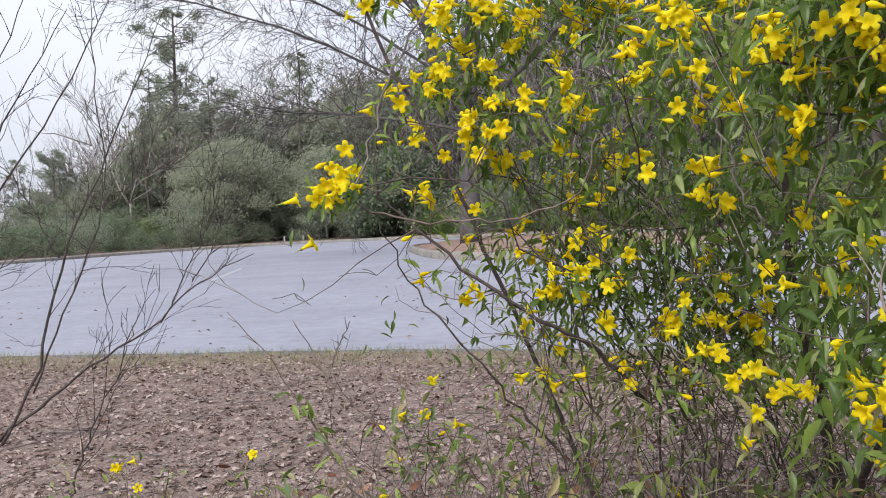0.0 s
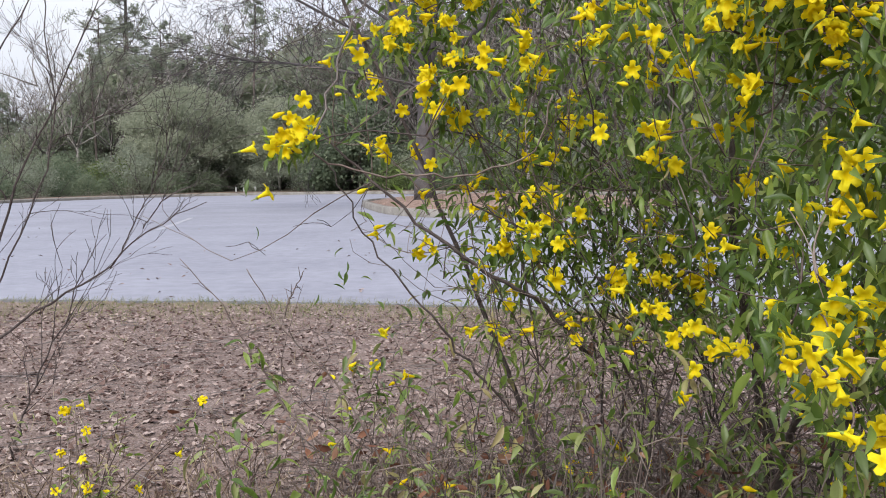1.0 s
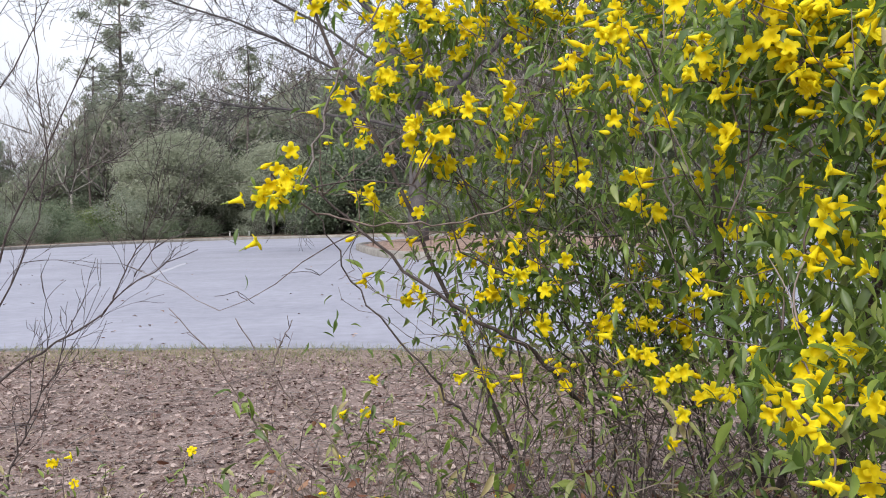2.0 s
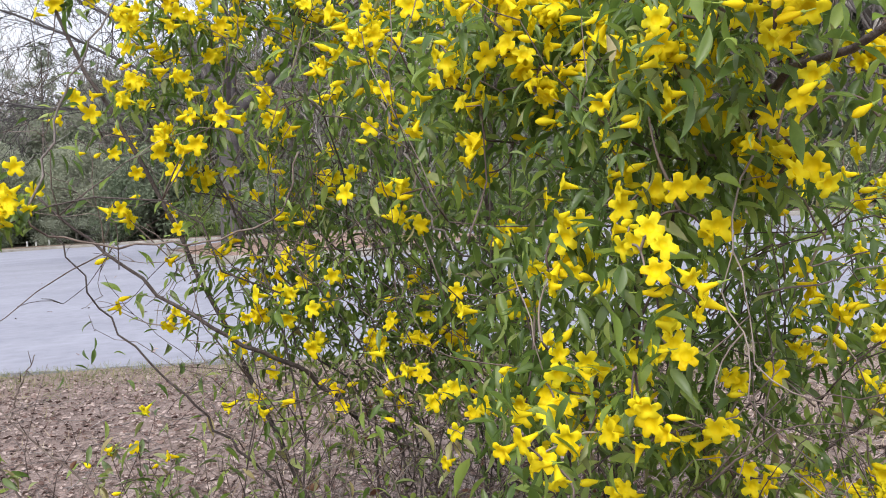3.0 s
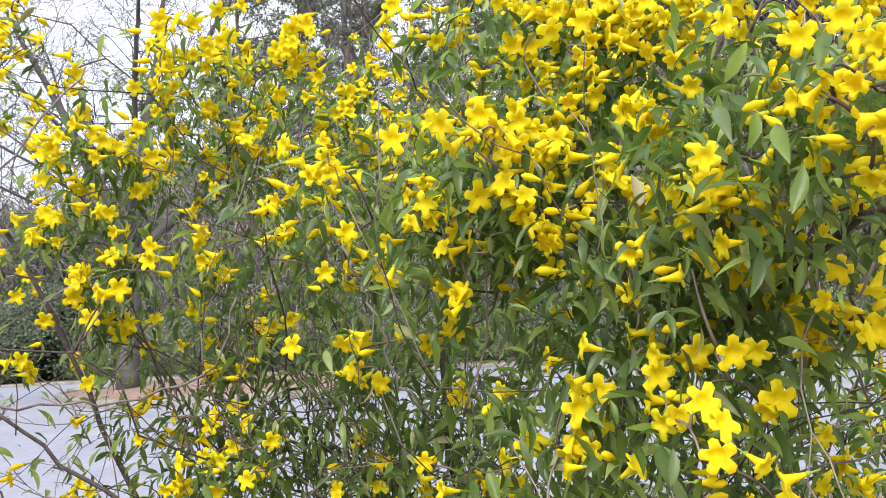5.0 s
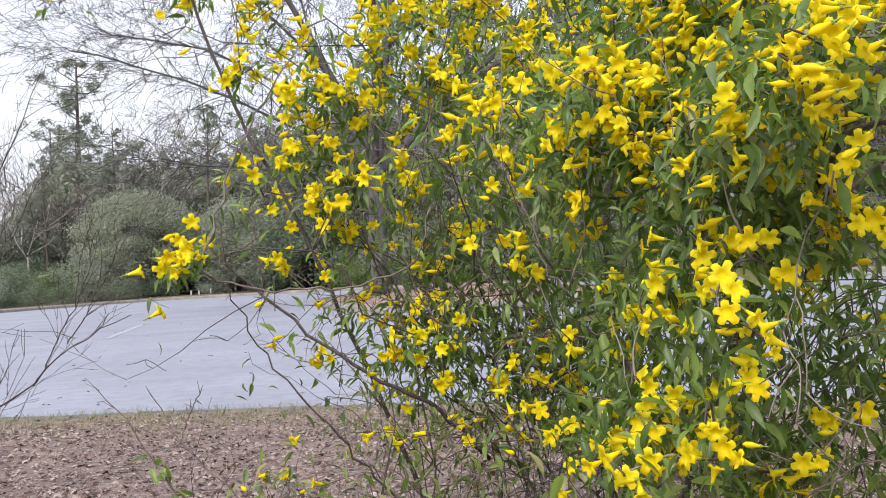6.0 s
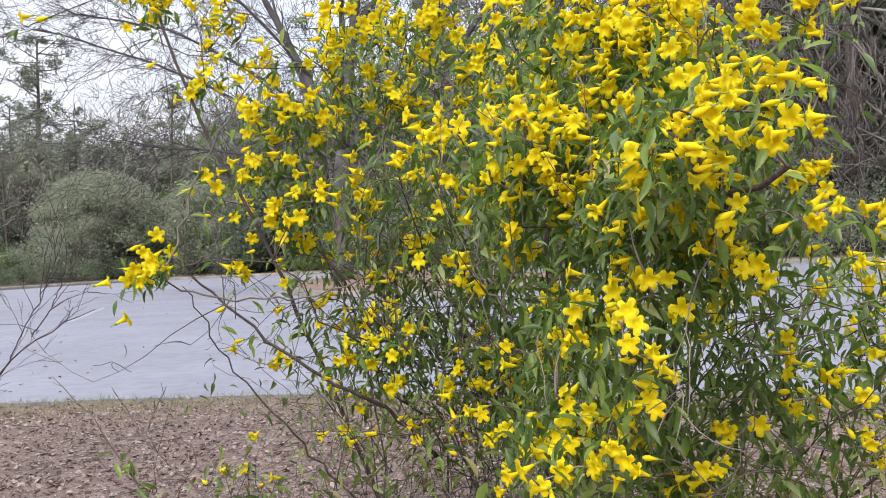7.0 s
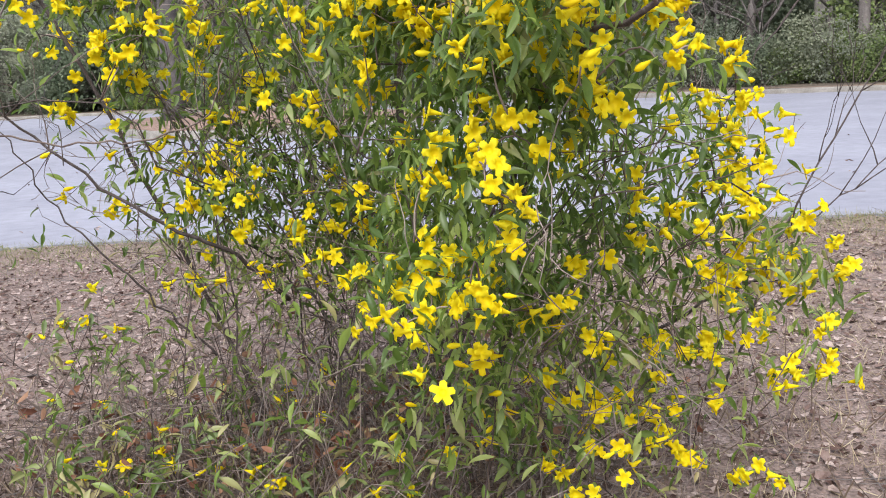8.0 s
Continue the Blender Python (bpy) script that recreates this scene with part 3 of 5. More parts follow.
def build_woods():
    rng = np.random.default_rng(11)
    # the tall pine that stands clear of the rest
    pine("pine_tree", -24.3, 62.0, 1.4, 15.4, rng, "tall pine with a sparse tufted crown above the treeline", 0.58, 3.0, 22, trunk=0.24)
    # the round grey-green evergreen at the edge of the car park, and its neighbours
    leafy("evergreen_shrub_tree", -16.3, 49.6, 0.3, 5.6, 6.4, rng, "rounded grey-green evergreen with several pale stems", M_SILVERLEAF, 230, 420, 0.085, 7, 0.34, bark=M_PALEBARK, clump=0.34, dome=True)
    leafy("evergreen_shrub_tree", -11.0, 50.5, 0.3, 5.0, 5.4, rng, "loose grey-green evergreen with bare pale stems", M_SILVERLEAF, 90, 330, 0.085, 6, 0.30, bark=M_PALEBARK, clump=0.42, dome=True)
    leafy("evergreen_shrub_tree", -6.4, 49.0, 0.3, 4.4, 5.6, rng, "dark green low evergreen in front of bare trees", M_DARKLEAF, 90, 220, 0.15, 4, 0.05, clump=0.5, dome=True)
    # tall pines on the right, whose trunks stand clear
    for x, y, h, r in ((7.4, 37.0, 24, 0.24), (24.5, 27.0, 24, 0.25), (27.5, 29.0, 22, 0.24), (18.5, 30.5, 23, 0.2), (13.0, 33.0, 22, 0.22), (30.5, 22.0, 23, 0.24), (21.5, 25.0, 21, 0.17), (3.0, 43.0, 22, 0.2), (34.0, 15.0, 22, 0.22)):
        pine("pine_tree", x, y, 0.4, h, rng, "tall pine with a bare grey trunk at the woods edge", 0.55, 3.2, 24, trunk=r)
    masters = []
    for i in range(3):
        masters.append(("pine", pine("pine_tree", *verge_point(20 + 4 * i, 30, 1.8), 13.5 + i * 1.5, rng, "tall woodland pine with a grey trunk", 0.5 + 0.06 * i, 3.0, 20)))
    for i in range(4):
        masters.append(("leafy", leafy("evergreen_tree", *verge_point(22 + 4 * i, 32, 1.8), 8.5 + i, 6.6, rng, "dense evergreen of the woods", (M_DARKLEAF, M_NEEDLE, M_EVERGREEN, M_NEEDLE)[i], 40, 70, 0.32, 2, (0.1, 0.3, 0.24, 0.3)[i])))
    for i in range(4):
        masters.append(("bare", bare_tree("bare_tree", *verge_point(36 + 4 * i, 31, 1.8), 10 + i, 0.55, rng, "leafless grey woodland tree with fine twigs", 3, 3, 0.13, 0.15, "woodland trees", 0.3, 0.34, 7, fine=0.011, bark=(M_BARK, M_BARK, M_BARK, M_PALEBARK)[i])))
    for i in range(4):
        masters.append(("shrub", leafy("understory_shrub", *verge_point(-30 + 3 * i, 8, 0.6), 2.2 + 0.5 * i, 4.0, rng, "leafy green shrub at the foot of the woods", (M_DARKLEAF, M_LIGHTLEAF, M_EVERGREEN, M_NEEDLE)[i], 24, 150, 0.12, 3, 0.03, "shrub", "understory shrubs")))
    kinds = {}
    for k, ob in masters:
        ob["tall"] = max((v.co.z for p in ob.children for v in p.data.vertices), default=1.0)
        kinds.setdefault(k, []).append(ob)

    def put(kind, s, w, scale=1.0, dark=False):
        ob = kinds[kind][int(rng.integers(0, len(kinds[kind])))]
        if dark:
            ob = kinds[kind][0 if rng.uniform() < 0.6 else 3]
        x, y, z = verge_point(s, w, 0.05 + w * 0.045)
        c = copy_thing(ob, pose(x, y, z, 0, 0, rng.uniform(0, 360)))
        c.scale = (scale, scale, scale * rng.uniform(0.88, 1.12))

    def stand(kind, x, y, height):
        ob = kinds[kind][int(rng.integers(0, len(kinds[kind])))]
        k = height / ob["tall"]
        c = copy_thing(ob, pose(x, y, 0.1 + 0.02 * (y - 45), 0, 0, rng.uniform(0, 360)))
        c.scale = (k * rng.uniform(0.9, 1.15), k * rng.uniform(0.9, 1.15), k)

    # behind the corner of the car park: a broad stand, low towards the west, tall in the middle
    slopes, rise = [-0.80, -0.60, -0.56, -0.53, -0.47, -0.40, -0.30, -0.20, -0.10, 0.10], [0.055, 0.080, 0.110, 0.155, 0.180, 0.190, 0.210, 0.220, 0.235, 0.25]
    for q in np.arange(-0.80, 0.10, 0.025):
        e = float(np.interp(q, slopes, rise))
        for kind, near, far, share, odds in (("shrub", 51, 53, 0.26, 0.95), ("shrub", 52, 55, 0.32, 0.95), ("leafy", 54, 58, 0.48, 0.9), ("leafy", 56, 61, 0.62, 0.95), ("bare", 54, 58, 0.66, 0.2), ("leafy", 58, 64, 0.80, 0.7), ("pine", 57, 64, 0.98, 0.4), ("leafy", 60, 66, 0.72, 0.6), ("bare", 60, 66, 0.90, 0.9), ("leafy", 66, 72, 0.80, 0.6), ("pine", 64, 76, 1.10, 0.6), ("bare", 68, 76, 1.05, 0.8)):
            thin = 0.55 if -0.36 < q < -0.14 and ((kind == "leafy" and near > 57) or kind == "pine") else 1.0
            if rng.uniform() > odds * thin or (kind == "shrub" and near == 51 and -0.43 < q < 0):
                continue
            d = rng.uniform(near, far) * (1 if q > -0.5 else 0.86)
            spread = rng.uniform(0.62, 1.12) if kind in ("leafy", "bare") else rng.uniform(0.7, 1.02)
            stand(kind, (q + rng.normal(0, 0.012)) * d, d, max(1.6, e * d * share * spread))
    for q in np.arange(-0.56, 0.02, 0.022):
        d = rng.uniform(51, 56)
        if rng.uniform() < 0.75:
            stand("bare" if rng.uniform() < 0.55 else "pine", (q + rng.normal(0, 0.01)) * d, d, float(np.interp(q, slopes, rise)) * d * rng.uniform(0.75, 1.0))
    # along the north-east edge: rows from the edge inwards
    for s in np.arange(8, 60, 2.4):
        tall = float(np.interp(s, [8, 25], [1.15, 1.4]))
        if rng.uniform() < 0.3:
            put("shrub", s + rng.normal(0, 0.8), rng.uniform(5, 7.5), rng.uniform(0.5, 0.9))
        put("shrub", s + rng.normal(0, 0.8), rng.uniform(13, 17), rng.uniform(0.8, 1.3))
        put("bare", s + rng.normal(0, 1.2), rng.uniform(4, 9), rng.uniform(0.7, 1.0) * tall)
        put("pine", s + rng.normal(0, 1.2), rng.uniform(8, 15), rng.uniform(0.9, 1.2) * tall)
        put("leafy", s + rng.normal(0, 1), rng.uniform(13, 18), rng.uniform(0.75, 1.05) * tall)
        put("bare", s + rng.normal(0, 1), rng.uniform(8, 13), rng.uniform(0.8, 1.05) * tall)
        put(("bare", "pine")[int(rng.integers(0, 2))], s + rng.normal(0, 1), rng.uniform(13, 18), rng.uniform(0.85, 1.15) * tall)
        put("leafy", s + rng.normal(0, 1), rng.uniform(20, 28), rng.uniform(0.75, 1.0) * tall)
        put("bare", s + rng.normal(0, 1), rng.uniform(18, 26), rng.uniform(0.9, 1.2) * tall)
        if rng.uniform() < 0.6:
            put("pine", s + rng.normal(0, 1), rng.uniform(20, 28), rng.uniform(0.9, 1.15) * tall)
    # thick low growth and slim stems right behind the kerb
    for s in np.arange(8, 50, 0.9):
        put("shrub", s + rng.normal(0, 0.4), rng.uniform(2.8, 4.0), rng.uniform(0.30, 0.6))
        put("shrub", s + rng.normal(0, 0.5), rng.uniform(3.5, 6.0), rng.uniform(0.5, 0.95))
        if rng.uniform() < 0.7:
            put("shrub", s + rng.normal(0, 0.5), rng.uniform(6.0, 9.0), rng.uniform(0.9, 1.5))
        if rng.uniform() < 0.5:
            put("bare", s + rng.normal(0, 0.5), rng.uniform(3.0, 7.0), rng.uniform(0.45, 0.8))
    # dark low growth, added along the west and north edges as shade under trees
    for s in np.arange(-34, 6, 1.5):
        put("shrub", s + rng.normal(0, 0.5), rng.uniform(1.6, 3.2), rng.uniform(0.30, 0.55), True)
        put("shrub", s + rng.normal(0, 0.6), rng.uniform(3.5, 6.0), rng.uniform(0.45, 0.8), True)
    for k, ob in masters:
        del ob["tall"]


def build_island_tree():
    """A broad leafless tree: heavy limbs from a low fork, and long fine sprays that reach out sideways."""
    rng = np.random.default_rng(5)
    x, y, z = -1.05, 20.6, 0.25
    ob = thing("bare_tree", (x, y, z), "leafless spreading tree with heavy dark limbs on the planting island", "tree")
    t = Soup()
    t.tube(bezier(np.array([x, y, z - 0.1]), np.array([x, y, 1.0]), np.array([x + 0.1, y, 2.2]), np.array([x + 0.1, y, 3.3]), 8), 0.27, 0.19, 10)
    part("trunk", t, M_LIMB, ob)
    courses = [
        ([(-0.95, 20.6, 3.0), (-1.7, 20.5, 5.3), (-2.8, 20.4, 7.4), (-3.6, 20.4, 9.5)], 0.15),
        ([(-0.95, 20.6, 2.9), (-2.9, 20.1, 4.4), (-4.8, 19.6, 5.2), (-7.4, 19.2, 6.0)], 0.038),
        ([(-1.2, 20.6, 3.9), (-3.6, 20.8, 5.9), (-5.5, 21.0, 6.6), (-7.4, 21.2, 7.0)], 0.038),
        ([(-0.95, 20.6, 2.8), (-3.0, 21.5, 3.5), (-5.0, 22.0, 3.7), (-6.3, 22.0, 3.9)], 0.04),
        ([(-0.95, 20.6, 3.1), (-0.6, 20.7, 6.0), (-0.1, 20.8, 8.7), (0.3, 20.8, 11.0)], 0.15),
        ([(-0.9, 20.6, 3.1), (1.0, 20.9, 5.0), (2.8, 21.0, 6.6), (4.1, 21.2, 9.0)], 0.13),
        ([(1.0, 20.9, 5.0), (2.8, 20.4, 6.0), (4.6, 20.2, 7.0), (6.5, 20.0, 8.0)], 0.07),
        ([(-0.95, 20.6, 3.2), (-0.8, 18.8, 5.5), (-0.5, 17.4, 7.5), (-0.3, 16.6, 9.0)], 0.09),
        ([(-1.6, 20.5, 5.0), (-3.4, 19.2, 7.2), (-5.2, 18.6, 8.2), (-7.2, 18.4, 8.9)], 0.038),
        ([(-2.8, 20.4, 7.4), (-4.6, 20.6, 8.6), (-6.2, 20.8, 9.2), (-7.6, 21.0, 9.6)], 0.038),
        ([(-1.0, 20.6, 3.2), (-2.0, 22.0, 5.2), (-2.6, 23.0, 7.0), (-3.2, 24.0, 9.0)], 0.09),
        ([(-0.6, 20.7, 6.0), (0.6, 20.4, 7.6), (1.6, 20.2, 9.2), (2.2, 20.2, 10.6)], 0.07),
    ]
    for course, r in courses:
        p = np.array(course)
        line = bezier(p[0], p[1] + (p[1] - p[0]) * 0.2, p[2] - (p[3] - p[2]) * 0.2, p[3], 22)
        line[2:-1] += np.cumsum(rng.normal(0, 0.03, (19, 3)), axis=0) * 0.6
        s = Soup()
        s.tube(line, r, 0.018, 7)
        part("limb", s, M_LIMB, ob)
        way = np.gradient(line, axis=0)
        sprays = Soup()
        for i in range(5, 22):
            for _ in range(2 if i > 9 else 1):
                w = way[i] / np.linalg.norm(way[i])
                side = rng.normal(0, 1, 3) * (1, 0.8, 0.8)
                d = w * 0.7 + side * 0.6 + (0.0, 0, -0.05)
                out, tips = [], []
                grow(rng, line[i], d / np.linalg.norm(d), rng.uniform(0.9, 1.9), 0.017 * (1 - 0.02 * i), 3, out, tips, 0.28, -0.02, 3, 0.66, 0.62)
                for pts, r0, r1 in out:
                    sprays.tube(pts[::2] if len(pts) > 4 else pts, max(r0, 0.0055), max(r1, 0.004), 3)
        part("spray", sprays, M_LIMB, ob, "fine bare twigs", kind="stuff")


build_woods()
build_island_tree()


# ---- flowering vine on a leafless shrub ----
# single flowers: x, y, z of the mouth, and 0 open towards the path, 1 seen from the side, 2 in bud
BLOOMS_LEFT_A = [(-0.2, 1.448, 0.776, 0), (-0.171, 1.392, 0.793, 0), (-0.158, 1.43, 0.792, 0), (-0.154, 1.431, 0.803, 0), (-0.113, 1.876, 0.899, 2), (-0.1, 2.148, 0.96, 1), (-0.088, 1.725, 0.961, 0), (-0.088, 1.774, 0.79, 1), (-0.065, 1.681, 0.614, 1), (-0.047, 1.744, 0.779, 1), (-0.032, 1.713, 0.994, 2), (-0.016, 1.745, 1.024, 1), (-0.004, 2.027, 0.781, 1), (0.037, 1.701, 0.692, 1), (0.048, 1.701, 0.58, 1), (0.054, 1.635, 1.017, 1), (0.058, 1.566, 0.893, 1), (0.059, 1.571, 0.911, 1), (0.065, 1.612, 0.84, 2), (0.095, 1.568, 0.996, 0), (0.104, 1.581, 0.931, 1), (0.108, 1.66, 0.831, 1), (0.112, 1.503, 0.879, 0)]
BLOOMS_LEFT_B = [(0.124, 1.694, 0.706, 1), (0.136, 1.77, 0.801, 1), (0.136, 1.795, 0.505, 0), (0.151, 1.533, 0.919, 0), (0.167, 1.805, 0.658, 1), (0.171, 1.588, 0.592, 1), (0.188, 1.574, 0.594, 0), (0.199, 1.721, 0.466, 0), (0.213, 1.663, 0.855, 0), (0.222, 1.585, 0.435, 2), (0.225, 1.636, 0.648, 1), (0.23, 1.532, 0.957, 2), (0.23, 1.548, 0.614, 2), (0.234, 1.555, 0.584, 0), (0.235, 1.507, 0.925, 1), (0.244, 1.63, 0.907, 1), (0.247, 1.84, 0.804, 1), (0.252, 1.685, 0.757, 1), (0.266, 1.599, 0.641, 0), (0.275, 1.678, 0.695, 1), (0.276, 1.494, 0.604, 0), (0.279, 1.636, 0.754, 0), (0.28, 1.604, 0.538, 0), (0.285, 1.598, 0.675, 0)]
BLOOMS_CROWN_A = [(-0.291, 1.875, 1.443, 1), (-0.274, 1.882, 1.369, 2), (-0.25, 1.874, 1.448, 0), (-0.238, 1.876, 1.403, 1), (-0.21, 1.879, 1.413, 1), (-0.147, 1.882, 1.22, 0), (-0.125, 1.887, 1.313, 1), (-0.123, 1.879, 1.253, 1), (-0.09, 1.882, 1.425, 1), (-0.073, 2.036, 1.283, 1), (-0.05, 1.882, 1.372, 1), (-0.025, 1.671, 1.12, 2), (0.014, 1.585, 1.097, 0), (0.026, 1.847, 1.089, 0), (0.042, 1.611, 1.219, 1), (0.056, 1.584, 1.13, 1), (0.087, 1.593, 1.109, 0), (0.106, 1.608, 1.104, 0), (0.134, 1.678, 1.056, 1), (0.155, 1.636, 1.095, 0)]
BLOOMS_CROWN_B = [(0.169, 1.627, 1.196, 1), (0.176, 1.596, 1.223, 1), (0.178, 1.588, 1.269, 1), (0.185, 1.693, 1.157, 1), (0.204, 1.581, 1.296, 1), (0.238, 1.74, 1.13, 1), (0.244, 1.772, 1.216, 0), (0.249, 1.676, 1.278, 0), (0.265, 1.67, 1.3, 0), (0.272, 1.737, 1.268, 1), (0.272, 1.825, 1.112, 1), (0.283, 1.742, 1.336, 0), (0.292, 1.732, 1.169, 0), (0.32, 1.788, 1.148, 1), (0.322, 1.873, 1.346, 0), (0.324, 1.883, 1.307, 1), (0.349, 1.836, 1.156, 1), (0.361, 1.982, 1.296, 1), (0.391, 1.797, 1.348, 0), (0.391, 1.806, 1.328, 0)]
BLOOMS_CROWN_C = [(0.405, 2.105, 1.335, 0), (0.427, 1.784, 1.38, 0), (0.437, 1.822, 1.328, 0), (0.47, 1.791, 1.145, 1), (0.475, 2.035, 1.329, 0), (0.484, 1.942, 1.218, 1), (0.503, 1.793, 1.238, 1), (0.518, 1.348, 1.233, 1), (0.518, 1.756, 1.162, 0), (0.533, 1.83, 1.292, 1), (0.551, 1.518, 1.109, 1), (0.556, 1.18, 1.059, 1), (0.558, 1.737, 1.173, 1), (0.563, 1.35, 1.197, 1), (0.566, 1.066, 1.094, 0), (0.574, 1.848, 1.317, 0), (0.585, 1.052, 1.129, 1), (0.588, 1.044, 1.154, 1), (0.593, 1.586, 1.191, 1), (0.611, 1.045, 1.128, 1), (0.765, 1.347, 1.163, 1)]
BLOOMS_MIDDLE_A = [(0.301, 1.845, 0.801, 1), (0.305, 1.329, 0.962, 2), (0.305, 1.56, 0.609, 0), (0.311, 1.467, 0.656, 0), (0.315, 1.588, 0.448, 1), (0.316, 1.741, 0.837, 1), (0.32, 1.265, 0.976, 1), (0.341, 1.702, 0.825, 0), (0.344, 1.535, 0.954, 2), (0.348, 1.844, 0.886, 1), (0.358, 1.273, 1.003, 1), (0.376, 1.634, 0.507, 0), (0.38, 1.388, 0.436, 2), (0.383, 1.482, 0.539, 0), (0.395, 1.296, 1.006, 1), (0.396, 1.322, 0.918, 1), (0.403, 1.484, 0.565, 1), (0.407, 1.329, 0.877, 1), (0.408, 1.275, 0.782, 1)]
BLOOMS_MIDDLE_B = [(0.42, 1.416, 0.506, 1), (0.43, 1.104, 0.903, 1), (0.434, 1.304, 0.732, 0), (0.435, 1.479, 0.546, 1), (0.448, 1.391, 0.885, 2), (0.451, 1.433, 0.615, 1), (0.453, 1.161, 0.963, 1), (0.457, 1.029, 0.829, 1), (0.461, 1.639, 0.635, 1), (0.465, 1.23, 0.64, 0), (0.466, 1.375, 0.474, 0), (0.467, 1.057, 0.887, 0), (0.469, 1.482, 0.53, 1), (0.481, 1.372, 0.479, 0), (0.483, 1.239, 0.782, 0), (0.484, 1.103, 0.916, 1), (0.502, 1.353, 0.442, 0), (0.514, 1.015, 0.675, 0), (0.515, 1.222, 0.797, 0), (0.517, 1.136, 0.62, 0)]
BLOOMS_MIDDLE_C = [(0.52, 1.036, 0.999, 1), (0.52, 1.35, 0.452, 0), (0.522, 1.53, 0.53, 0), (0.523, 1.081, 0.833, 2), (0.528, 1.515, 0.503, 0), (0.532, 1.11, 0.623, 0), (0.545, 1.54, 0.555, 0), (0.575, 1.037, 1.021, 1), (0.58, 1.04, 1.008, 2), (0.583, 1.477, 0.699, 1), (0.627, 1.127, 0.273, 1), (0.654, 1.182, 0.201, 1), (0.672, 1.116, 0.276, 1), (0.707, 1.031, 0.351, 1), (0.711, 1.069, 0.199, 1), (0.731, 1.071, 1.043, 0), (0.741, 1.033, 0.693, 1), (0.743, 1.052, 0.193, 1), (0.755, 1.088, 0.294, 1), (0.778, 1.056, 0.228, 0)]
BLOOMS_FRONT_HIGH_A = [(0.441, 0.918, 0.958, 1), (0.463, 0.966, 0.971, 1), (0.489, 0.93, 0.948, 0), (0.496, 0.955, 0.903, 0), (0.511, 0.974, 0.886, 1), (0.521, 0.938, 0.891, 2), (0.529, 0.963, 0.95, 0), (0.532, 0.986, 0.978, 0), (0.533, 0.95, 0.871, 1), (0.538, 0.818, 0.844, 1), (0.539, 0.965, 0.964, 0), (0.553, 0.736, 0.874, 0), (0.559, 0.756, 0.826, 2), (0.562, 0.937, 0.903, 0), (0.563, 0.992, 0.968, 0), (0.567, 0.603, 0.908, 1), (0.571, 0.59, 0.882, 0), (0.571, 0.896, 0.809, 0)]
BLOOMS_FRONT_HIGH_B = [(0.578, 0.748, 0.896, 0), (0.579, 0.887, 0.898, 1), (0.58, 0.853, 0.89, 0), (0.582, 0.969, 1.04, 0), (0.583, 0.652, 0.906, 1), (0.587, 0.663, 0.88, 0), (0.588, 0.813, 0.858, 1), (0.59, 0.97, 1.009, 0), (0.591, 0.608, 0.872, 2), (0.591, 0.737, 0.88, 1), (0.593, 0.597, 0.914, 0), (0.593, 0.971, 0.94, 0), (0.594, 0.635, 0.87, 2), (0.594, 0.763, 0.86, 1), (0.599, 0.887, 0.971, 0), (0.6, 0.713, 0.924, 2), (0.6, 0.728, 0.887, 1), (0.608, 0.982, 1.118, 0), (0.609, 0.615, 0.949, 1)]
BLOOMS_FRONT_HIGH_C = [(0.61, 0.899, 0.968, 0), (0.612, 0.959, 1.066, 1), (0.615, 0.639, 0.817, 0), (0.62, 0.731, 0.854, 2), (0.622, 0.621, 0.927, 1), (0.625, 0.687, 0.943, 0), (0.626, 0.978, 1.111, 1), (0.628, 0.95, 1.085, 0), (0.63, 0.824, 0.82, 1), (0.635, 0.88, 0.961, 2), (0.637, 0.929, 0.941, 0), (0.64, 0.929, 1.117, 1), (0.642, 0.679, 0.961, 1), (0.644, 0.897, 0.944, 0), (0.646, 0.7, 0.859, 1), (0.647, 0.941, 1.077, 1), (0.652, 0.779, 0.965, 1), (0.653, 0.778, 0.836, 0)]
BLOOMS_FRONT_HIGH_D = [(0.657, 0.924, 1.091, 1), (0.665, 0.639, 0.929, 2), (0.665, 0.81, 1.062, 1), (0.943, 1.113, 1.128, 1), (0.672, 0.631, 0.954, 0), (0.672, 0.914, 1.099, 0), (0.674, 0.919, 1.075, 1), (1.004, 1.118, 1.158, 2), (0.685, 0.768, 1.031, 1), (0.937, 1.105, 1.161, 1), (1.185, 1.264, 1.260, 1), (1.240, 1.267, 1.300, 1), (0.7, 0.73, 0.981, 2), (0.707, 0.728, 1.017, 1), (0.707, 0.729, 0.857, 1), (0.714, 0.668, 0.81, 0), (0.737, 0.718, 0.865, 0), (0.753, 0.707, 0.846, 0), (0.762, 0.641, 0.824, 1)]
BLOOMS_FRONT_LOW_A = [(0.422, 0.728, 0.565, 1), (0.441, 0.751, 0.542, 0), (0.449, 0.709, 0.498, 1), (0.475, 0.775, 0.539, 1), (0.479, 0.96, 0.543, 1), (0.484, 0.874, 0.568, 0), (0.492, 0.854, 0.559, 0), (0.498, 0.87, 0.605, 0), (0.505, 0.759, 0.553, 1), (0.507, 0.7, 0.586, 0), (0.508, 0.907, 0.683, 1), (0.519, 0.906, 0.728, 0), (0.521, 0.869, 0.582, 1), (0.528, 0.875, 0.678, 2), (0.528, 0.884, 0.731, 0), (0.533, 0.747, 0.562, 0), (0.538, 0.931, 0.457, 2), (0.539, 0.733, 0.692, 0), (0.544, 0.785, 0.714, 0), (0.546, 0.814, 0.744, 0), (0.554, 0.743, 0.713, 0), (0.557, 0.789, 0.618, 1), (0.557, 0.824, 0.575, 1)]
